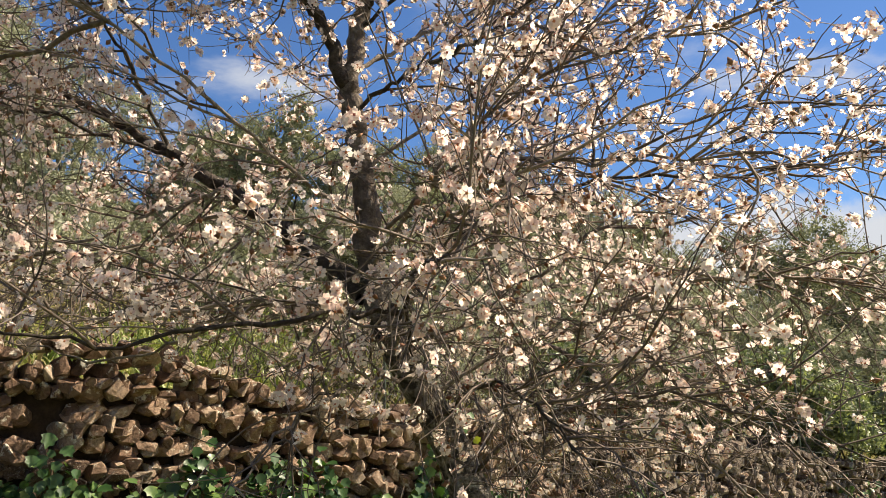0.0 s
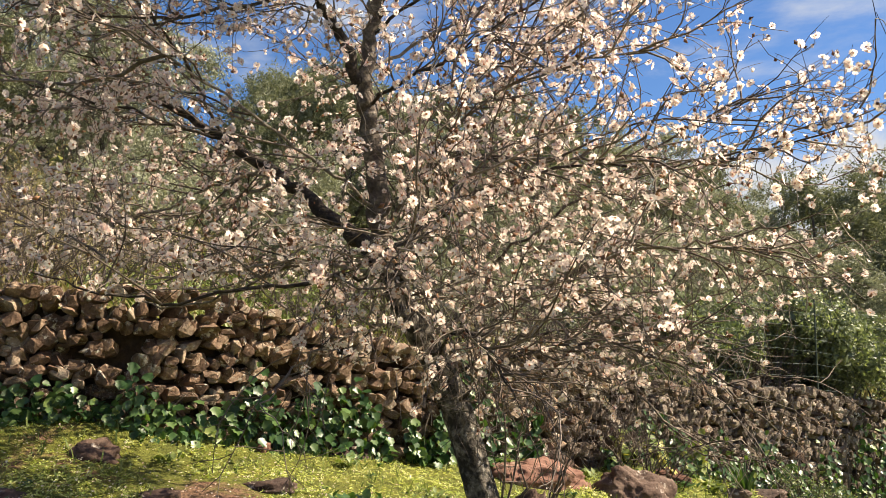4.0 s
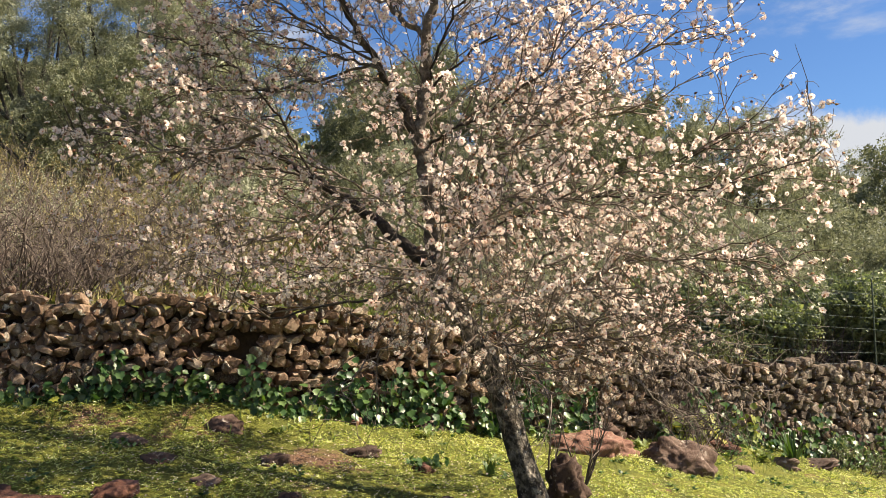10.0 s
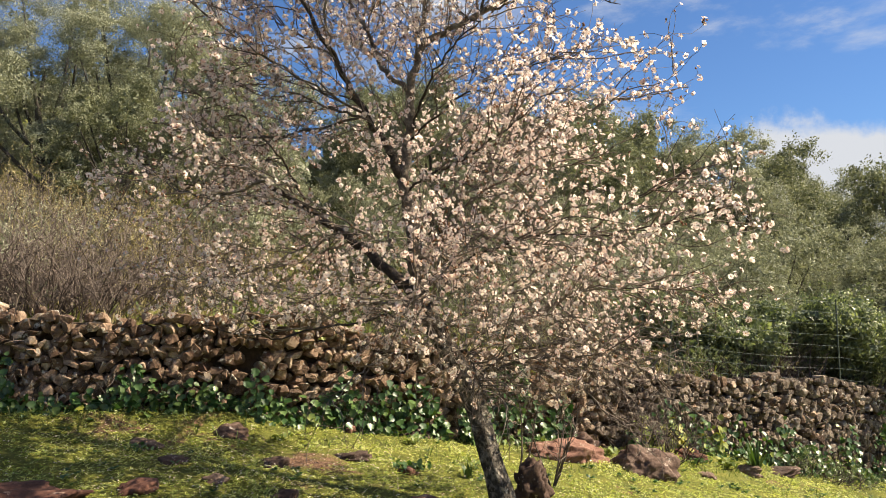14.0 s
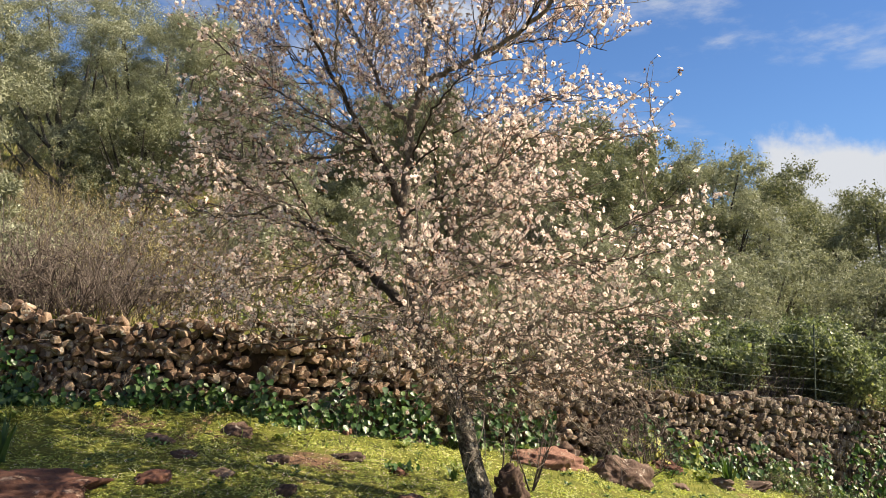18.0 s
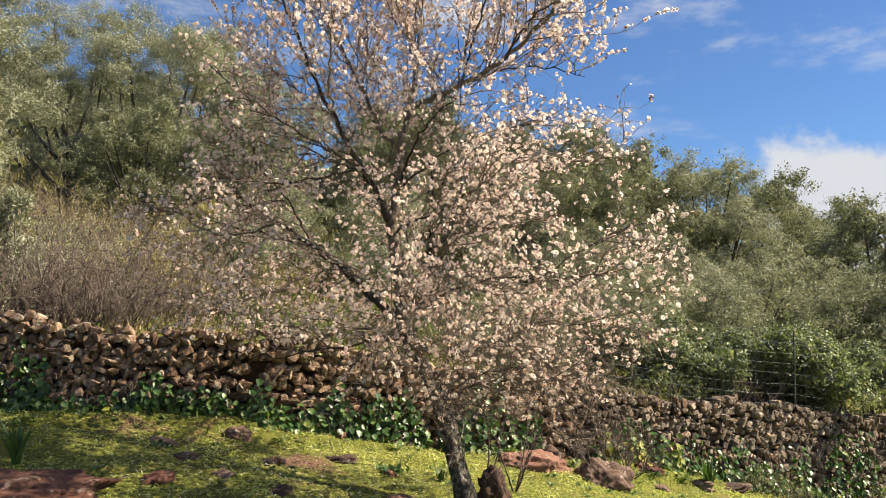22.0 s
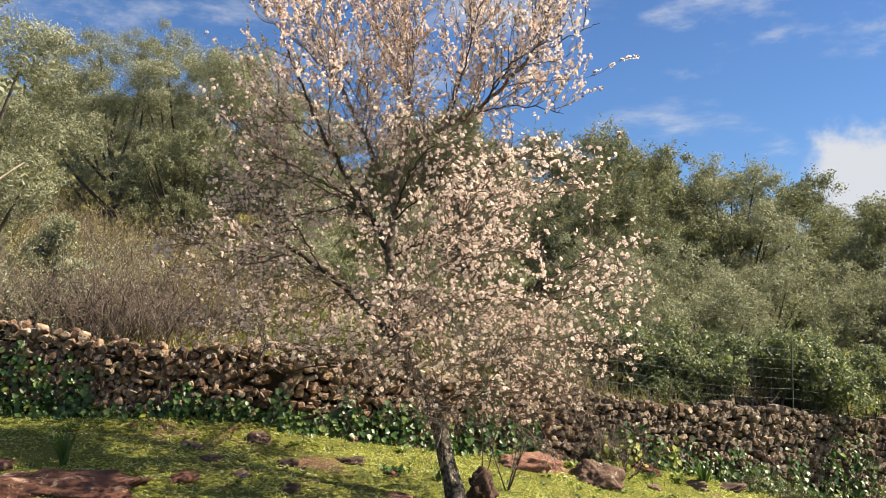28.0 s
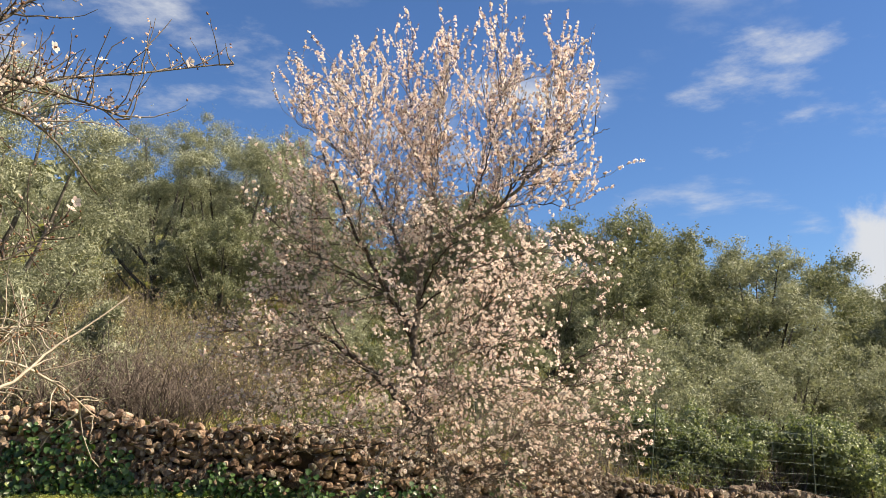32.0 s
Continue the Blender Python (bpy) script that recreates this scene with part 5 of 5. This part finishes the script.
KINDS = [
    tree_kind("olive_tree", "grey-green olive tree with an open airy crown", "tree", 4.0, 3.0, 1, OLIVE, leaf=(0.060, 0.021), per=6200, lobes=26, bushy=0.28),
    tree_kind("olive_tree", "tall silvery olive tree on the slope", "tree", 4.6, 2.7, 2, OLIVE, leaf=(0.060, 0.021), per=6200, lobes=26, bushy=0.28),
    tree_kind("holm_oak", "dense dark green holm oak on the hillside", "tree", 3.6, 3.4, 3, OAK, (0.058, 0.030), 5800, 30, 0.12),
    tree_kind("wild_olive", "low bushy wild olive with grey leaves", "shrub", 2.4, 2.6, 4, OLIVE, (0.059, 0.022), 5600, 24, 0.1),
    tree_kind("olive_tree", "silvery olive tree with fine narrow leaves above the wall", "tree", 4.0, 3.0, 5, OLIVE, (0.037, 0.012), 17000, 30, 0.15),
]


def grove(kind, *places):
    """Trees of one kind: x, y, turn, height of the top."""
    for n, (x, y, spin, top) in enumerate(places):
        stand(KINDS[kind], x, y, spin, top, (4.0, 4.6, 3.6, 2.4, 4.0)[kind], n == 0)


grove(0, (-7.9, 13.2, 200, 7.9), (-5.6, 11.6, 250, 6.4), (2.8, 17.6, 300, 5.55), (7.1, 26.2, 100, 5.4), (-1.2, 12.6, 30, 4.7), (-10.5, 11.5, 310, 6.7), (5.5, 24.0, 45, 5.5))
grove(4, (-6.45, 3.9, 60, 6.2), (-8.3, 9.7, 20, 7.3), (-6.9, 10.2, 200, 7.3))
grove(1, (-8.5, 15.4, 80, 8.2), (-7.4, 6.2, 280, 5.2))
grove(2, (-6.3, 8.7, 10, 5.0), (-0.9, 16.2, 40, 6.1), (0.7, 16.6, 120, 5.8), (4.2, 20.4, 220, 5.45), (-3.0, 14.0, 330, 6.0), (0.4, 13.2, 200, 4.4), (6.2, 16.2, 15, 4.3), (7.6, 14.0, 190, 3.4), (8.8, 19.0, 75, 4.2), (9.6, 24.0, 5, 4.8), (-4.5, 18.0, 180, 7.0), (1.5, 21.0, 270, 5.9), (-6.6, 23.0, 49, 8.6))
grove(3, (1.7, 11.3, 0, 3.1), (3.2, 12.3, 90, 3.0), (-2.8, 10.4, 150, 3.9), (4.9, 13.6, 260, 2.9), (5.9, 11.9, 15, 2.3), (-4.5, 10.0, 75, 4.2), (7.8, 10.9, 145, 2.0), (2.4, 10.2, 200, 2.5), (-3.9, 8.2, 20, 3.4), (0.4, 10.4, 310, 3.2))


def bush(name, at, blobs, mat, label, seed, leaf=(0.05, 0.02), per=1500, stems=14, category="bush", twig=OLIVE_BARK):
    """A bush whose stems fan out from its root into its lobes. Lobes: x, y, z above its root, radius."""
    r = np.random.default_rng(seed)
    z = float(ground_z(np.array(float(at[0])), np.array(float(at[1]))))
    plant = thing(name, (*at, z), label, category)
    for k in range(stems):
        x, y, h, rad = blobs[k % len(blobs)]
        e = np.array([x, y, h]) + r.normal(0, rad * 0.4, 3)
        s = np.array([r.normal(0, 0.06) + 0.45 * x, r.normal(0, 0.06) + 0.45 * y, -0.12])
        raw("stem", *tube(smooth_line([s, (s + e) / 2 + r.normal(0, 0.05, 3), e], 8), np.linspace(0.012, 0.003, 8), 5), twig, plant)
    v, f = leafy_crown(r, blobs, per * 6, *leaf, puffs=9, knot=0.42, lift=0.5)
    tagged(raw("leaves", v, f, mat, plant), kind="stuff")
    return plant


def lobes_of(seed, n, wx, wy, h0, h1, r0, r1):
    r = np.random.default_rng(seed)
    return [(r.uniform(-wx, wx), r.uniform(-wy, wy), r.uniform(h0, h1), r.uniform(r0, r1)) for _ in range(n)]


bush("lentisk_bush", (2.75, 8.0), lobes_of(1, 20, 0.8, 0.30, 0.25, 0.85, 0.14, 0.34), LENTISK, "rounded glossy green lentisk bush behind the fence", 1, (0.040, 0.022), 3800)
bush("lentisk_bush", (1.85, 7.2), lobes_of(2, 14, 0.5, 0.2, 0.1, 0.5, 0.12, 0.24), LENTISK, "dark green lentisk bush above the wall", 2, (0.040, 0.022), 3400)
bush("lentisk_bush", (4.2, 9.0), lobes_of(3, 22, 0.9, 0.4, 0.15, 0.85, 0.16, 0.36), LENTISK, "pale green bush spilling over the wall", 3, (0.042, 0.020), 3200)
bush("lentisk_bush", (1.2, 7.3), lobes_of(8, 20, 0.5, 0.3, 0.2, 0.7, 0.16, 0.28), LENTISK, "dense green lentisk bush behind the boulder", 9, (0.040, 0.022), 3400)
bush("lentisk_bush", (3.3, 8.1), lobes_of(9, 13, 0.5, 0.25, 0.1, 0.6, 0.13, 0.26), LENTISK, "bright green lentisk bush against the fence", 10, (0.040, 0.022), 3400)
bush("olive_sapling", (-4.6, 4.0), lobes_of(4, 10, 0.25, 0.22, 0.35, 1.0, 0.1, 0.2), OLIVE, "young olive sapling among the brush", 4, (0.05, 0.014), 2200)
bush("olive_shrub", (-3.9, 7.2), lobes_of(5, 18, 0.9, 0.5, 0.1, 0.7, 0.2, 0.36), OLIVE, "low grey-green scrub on the upper terrace", 5, (0.05, 0.015), 1300)
bush("broom_bush", (-1.6, 7.4), lobes_of(6, 20, 1.2, 0.6, 0.1, 0.8, 0.2, 0.36), OAK, "shady green scrub behind the almond tree", 6, (0.05, 0.02), 1300)
bush("broom_bush", (0.6, 8.6), lobes_of(7, 20, 1.0, 0.6, 0.1, 0.9, 0.2, 0.36), OLIVE, "grey-green scrub above the terrace", 7, (0.05, 0.018), 1300)


def brush(at, wide, deep, tall, stems, label, seed, mat=DRY_TWIG, name="dry_shrub", tips=None):
    """A thicket of thin bare stems that fork upwards."""
    r = np.random.default_rng(seed)
    z = float(ground_z(np.array(float(at[0])), np.array(float(at[1]))))
    plant = thing(name, (*at, z), label, "shrub", "dry shrubs above the wall")
    roots, twigs, ends = [], [], []
    for k in range(stems):
        x, y = r.normal(0, wide / 2.6), r.normal(0, deep / 2.6)
        g = float(ground_z(np.array(at[0] + x), np.array(at[1] + y))) - z
        way = unit(np.array([x * 0.9 / wide + r.normal(0, 0.55), y * 0.7 / deep + r.normal(0, 0.55), 1.0]))
        h = tall * (0.55 + 0.5 * r.random()) * (1 - 0.35 * (2 * x / wide) ** 2 * 0.5)
        s, _ = wander(np.array([x, y, g - 0.05]), way, h, 6, 0.16, 0.02, r)
        roots.append(tube(s, np.linspace(0.0065, 0.0022, 7), 3))
        for i in range(2, 7):
            for _ in range(2):
                t, d = wander(s[i], unit(r.normal(0, 0.8, 3) + np.array([0, 0, 0.7])), h * (0.12 + 0.25 * r.random()), 3, 0.2, 0.03, r)
                twigs.append(tube(t, np.linspace(0.0026, 0.0012, 4), 3))
                if r.random() < 0.55:
                    ends.append((t[-1], d))
    tagged(raw("stems", *joined(roots), mat, plant), kind="stuff")
    tagged(raw("twigs", *joined(twigs), mat, plant), kind="stuff")
    if tips is not None:
        e = np.array([q[0] for q in ends]); d = np.array([q[1] for q in ends])
        tv, tf = sprig(8, 0.10, 0.026, 0.009, seed, 0.6)
        zz = unit(np.cross(d, unit(r.normal(size=d.shape))))
        tagged(raw("leaves", *stamp(tv, tf, e, np.stack([np.cross(d, zz), d, zz], 2), 0.8 + 0.6 * r.random(len(e))), tips, plant), kind="stuff")
    return plant


brush((-3.55, 3.65), 1.15, 0.7, 0.80, 380, "thicket of grey-brown twigs on top of the wall", 1)
brush((-4.6, 3.0), 1.3, 0.6, 0.85, 220, "bare grey thicket above the ivy-covered wall", 2, tips=OLIVE)
brush((-3.3, 4.9), 1.4, 0.7, 0.85, 240, "dry yellowish scrub with fine leaves", 3, tips=STRAW)
brush((-1.1, 5.4), 1.2, 0.6, 0.40, 120, "yellow-green low scrub behind the almond tree", 4, tips=GRASS)
brush((0.95, 5.75), 0.6, 0.4, 0.6, 170, "grey dome of fine dead twigs on the wall", 5)
brush((-5.6, 4.2), 1.6, 0.9, 1.0, 200, "yellowish dry scrub on the upper terrace", 6, tips=STRAW)
brush((-0.1, 5.9), 1.1, 0.6, 0.7, 160, "dry brown scrub above the wall", 7, tips=OLIVE)
brush((2.0, 6.95), 1.6, 0.35, 0.3, 160, "low dry growth between the wall and the bushes", 9, tips=LENTISK)
brush((3.4, 8.2), 1.6, 0.35, 0.3, 160, "low dry growth under the fence", 10, tips=LENTISK)
brush((-6.6, 6.6), 2.2, 1.2, 0.9, 220, "tall dry scrub below the olive trees", 11, tips=STRAW)
brush((-5.0, 7.2), 2.0, 1.2, 0.8, 220, "yellowish dry scrub below the olive trees", 12, tips=STRAW)
brush((2.35, 7.45), 0.7, 0.3, 0.65, 130, "leafless reddish-grey shrub caught in the fence", 13)
brush((-4.6, 5.2), 1.8, 0.9, 0.8, 240, "olive-brown scrub on the upper terrace", 8, tips=OLIVE)


# ---- distant woods ----
def build_woods():
    r = np.random.default_rng(77)
    n = 1000
    a = r.uniform(-1.15, 1.15, n)
    d = 22 + 95 * r.random(n) ** 1.3
    x, y = 2 + np.sin(a) * d, -3 + np.cos(a) * d
    ok = past_wall(x, y) > 12
    x, y, d = x[ok], y[ok], d[ok]
    z = ground_z(x, y)
    blobs = np.stack([x, y, z + 0.5, 0.8 + 0.8 * r.random(len(x))], 1)
    v, f = leafy_crown(r, blobs, 90, 0.34, 0.20, puffs=6, shoots=0.3)
    tagged(raw("woodland", v, f, OAK), "distant evergreen scrub covering the hillside", "woods", kind="stuff")


build_woods()


# ---- branches of a second almond beside the path ----
def build_side_almond():
    r = np.random.default_rng(5)
    root = np.array([-0.35, -2.95, 0.0])
    root[2] = float(ground_z(np.array(root[0]), np.array(root[1])))
    tree = thing("almond_tree", root, "second almond tree with bare twigs and few blossoms", "tree")
    raw("trunk", *tube(smooth_line([(0, 0, -0.1), (-0.05, 0.02, 0.5), (0.05, 0.0, 1.0), (0.12, 0.05, 1.6)], 14), np.linspace(0.09, 0.05, 14), 10), BARK, tree, smooth=True)
    fine, seats, ways = [], [], []
    fork, low = root + np.array([0.12, 0.05, 1.5]), root + np.array([0.03, 0.0, 0.95])
    ends = [(fork, (0.15, -2.75, 2.2), (0.41, -2.57, 2.42), (0.57, -2.48, 2.54), (0.69, -2.40, 2.64), (0.73, -2.31, 2.71), (0.84, -2.17, 2.76), (0.98, -2.02, 2.81)),
            (fork, (0.30, -2.65, 2.4), (0.56, -2.49, 2.67), (0.68, -2.41, 2.79), (0.72, -2.33, 2.88), (0.82, -2.22, 2.98)),
            (fork, (0.35, -2.60, 2.5), (0.58, -2.44, 2.65), (0.65, -2.37, 2.67), (0.75, -2.26, 2.65), (0.80, -2.15, 2.65)),
            (fork, (0.40, -2.65, 2.4), (0.65, -2.49, 2.58), (0.71, -2.42, 2.58), (0.74, -2.31, 2.55), (0.76, -2.19, 2.47)),
            (low, (0.20, -2.65, 2.05), (0.43, -2.49, 2.14), (0.54, -2.34, 2.11), (0.61, -2.27, 2.10), (0.69, -2.19, 2.05), (0.72, -2.10, 1.99)),
            (low, (0.30, -2.70, 1.80), (0.57, -2.47, 1.97), (0.69, -2.33, 2.04), (0.72, -2.23, 2.13), (0.80, -2.11, 2.25)),
            (low, (0.15, -2.60, 2.05), (0.40, -2.36, 2.16), (0.54, -2.20, 2.18), (0.59, -2.16, 2.19)),
            (fork, (0.15, -2.60, 2.20), (0.40, -2.38, 2.29), (0.54, -2.22, 2.32), (0.64, -2.15, 2.43))]
    ends = [[np.array(p) - root for p in q] for q in ends]
    pale = []
    for q, pts in enumerate(ends):
        upper = pts[0][2] > 1.2
        n = 44
        line = smooth_line(pts, n)
        line[1:-1] += np.cumsum(r.normal(0, 0.0022, (n - 2, 3)), 0) * np.sin(np.linspace(0, np.pi, n - 2))[:, None]
        # the lower limbs get the tone with sunlight painted in
        raw("limb", *tube(line, np.linspace(0.0065, 0.0015, n), 7), LIMB_BARK if upper else SUNLIT_TWIG, tree, smooth=True)
        for k in range(12, n):
            for _ in range(2):
                up = np.array([0.15, 0.2, 0.75]) if upper else np.array([0.25, 0.35, -0.05])
                b, d = wander(line[k], unit(r.normal(0, 0.55, 3) + up), 0.04 + 0.16 * r.random() ** 1.6, 6, 0.16, 0.04 if upper else -0.02, r)
                if (b[:, 0] + root[0] > np.where(b[:, 2] + root[2] > 2.55, 1.0, 0.74)).any() or (b[:, 1] + root[1] > -2.0).any():
                    continue
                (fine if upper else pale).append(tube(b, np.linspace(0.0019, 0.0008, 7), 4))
                for i in range(1, 7):
                    for _ in range(2 if upper else 1):
                        w = unit(r.normal(0, 1, 3) + d)
                        e = b[i] + w * (0.003 + 0.006 * r.random())
                        seats.append(e); ways.append(w)
    tagged(raw("twigs", *joined(fine), TWIG, tree, smooth=True), kind="stuff")
    tagged(raw("twigs", *joined(pale), SUNLIT_TWIG, tree, smooth=True), "bare twigs with sunlight put into their pale colour", kind="stuff")
    seats, ways = np.array(seats), np.array(ways)
    bv = np.array([(0, 0, 0), (0.38, 0, 0.45), (0, 0.38, 0.45), (-0.38, 0, 0.45), (0, -0.38, 0.45), (0.24, 0, 1.0), (0, 0.24, 1.0), (-0.24, 0, 1.0), (0, -0.24, 1.0), (0, 0, 1.25)])
    bf = np.array([(0, 2, 1), (0, 3, 2), (0, 4, 3), (0, 1, 4), (9, 5, 6), (9, 6, 7), (9, 7, 8), (9, 8, 5)] + [t for i in range(4) for t in ((1 + i, 1 + (i + 1) % 4, 5 + i), (1 + (i + 1) % 4, 5 + (i + 1) % 4, 5 + i))])
    pick = r.random(len(seats))
    high_up = seats[:, 2] + root[2] > 2.35
    for sel, mat, lab in (((pick < 0.14) | (pick < 0.4) & ~high_up, BUD, "small brown leaf buds"), ((pick > 0.76) & high_up, PETAL, "pale pink flower buds")):
        m = int(sel.sum())
        tagged(raw("buds", *stamp(bv, bf, seats[sel], frames_from(ways[sel], r.random(m) * 6), 0.0045 + 0.0035 * r.random(m)), mat, tree, smooth=True), lab, kind="stuff")
    pv, pf = [], []
    for k in range(5):
        a = k * 1.2566
        c, s = math.cos(a), math.sin(a)
        tv = np.array([(0.03, 0, 0.02), (0.36, -0.24, 0.16), (0.56, -0.12, 0.2), (0.56, 0.12, 0.2), (0.36, 0.24, 0.16)])
        pf.append([5 * k + i for i in range(5)])
        pv += (tv @ np.array([[c, s, 0], [-s, c, 0], [0, 0, 1]])).tolist()
    fl = (r.random(len(seats)) < 0.006) & high_up
    tagged(raw("blossoms", *stamp(np.array(pv), np.array(pf), seats[fl], frames_from(ways[fl], r.random(int(fl.sum())) * 6), np.full(int(fl.sum()), 0.024)), PETAL, tree), kind="stuff")


build_side_almond()
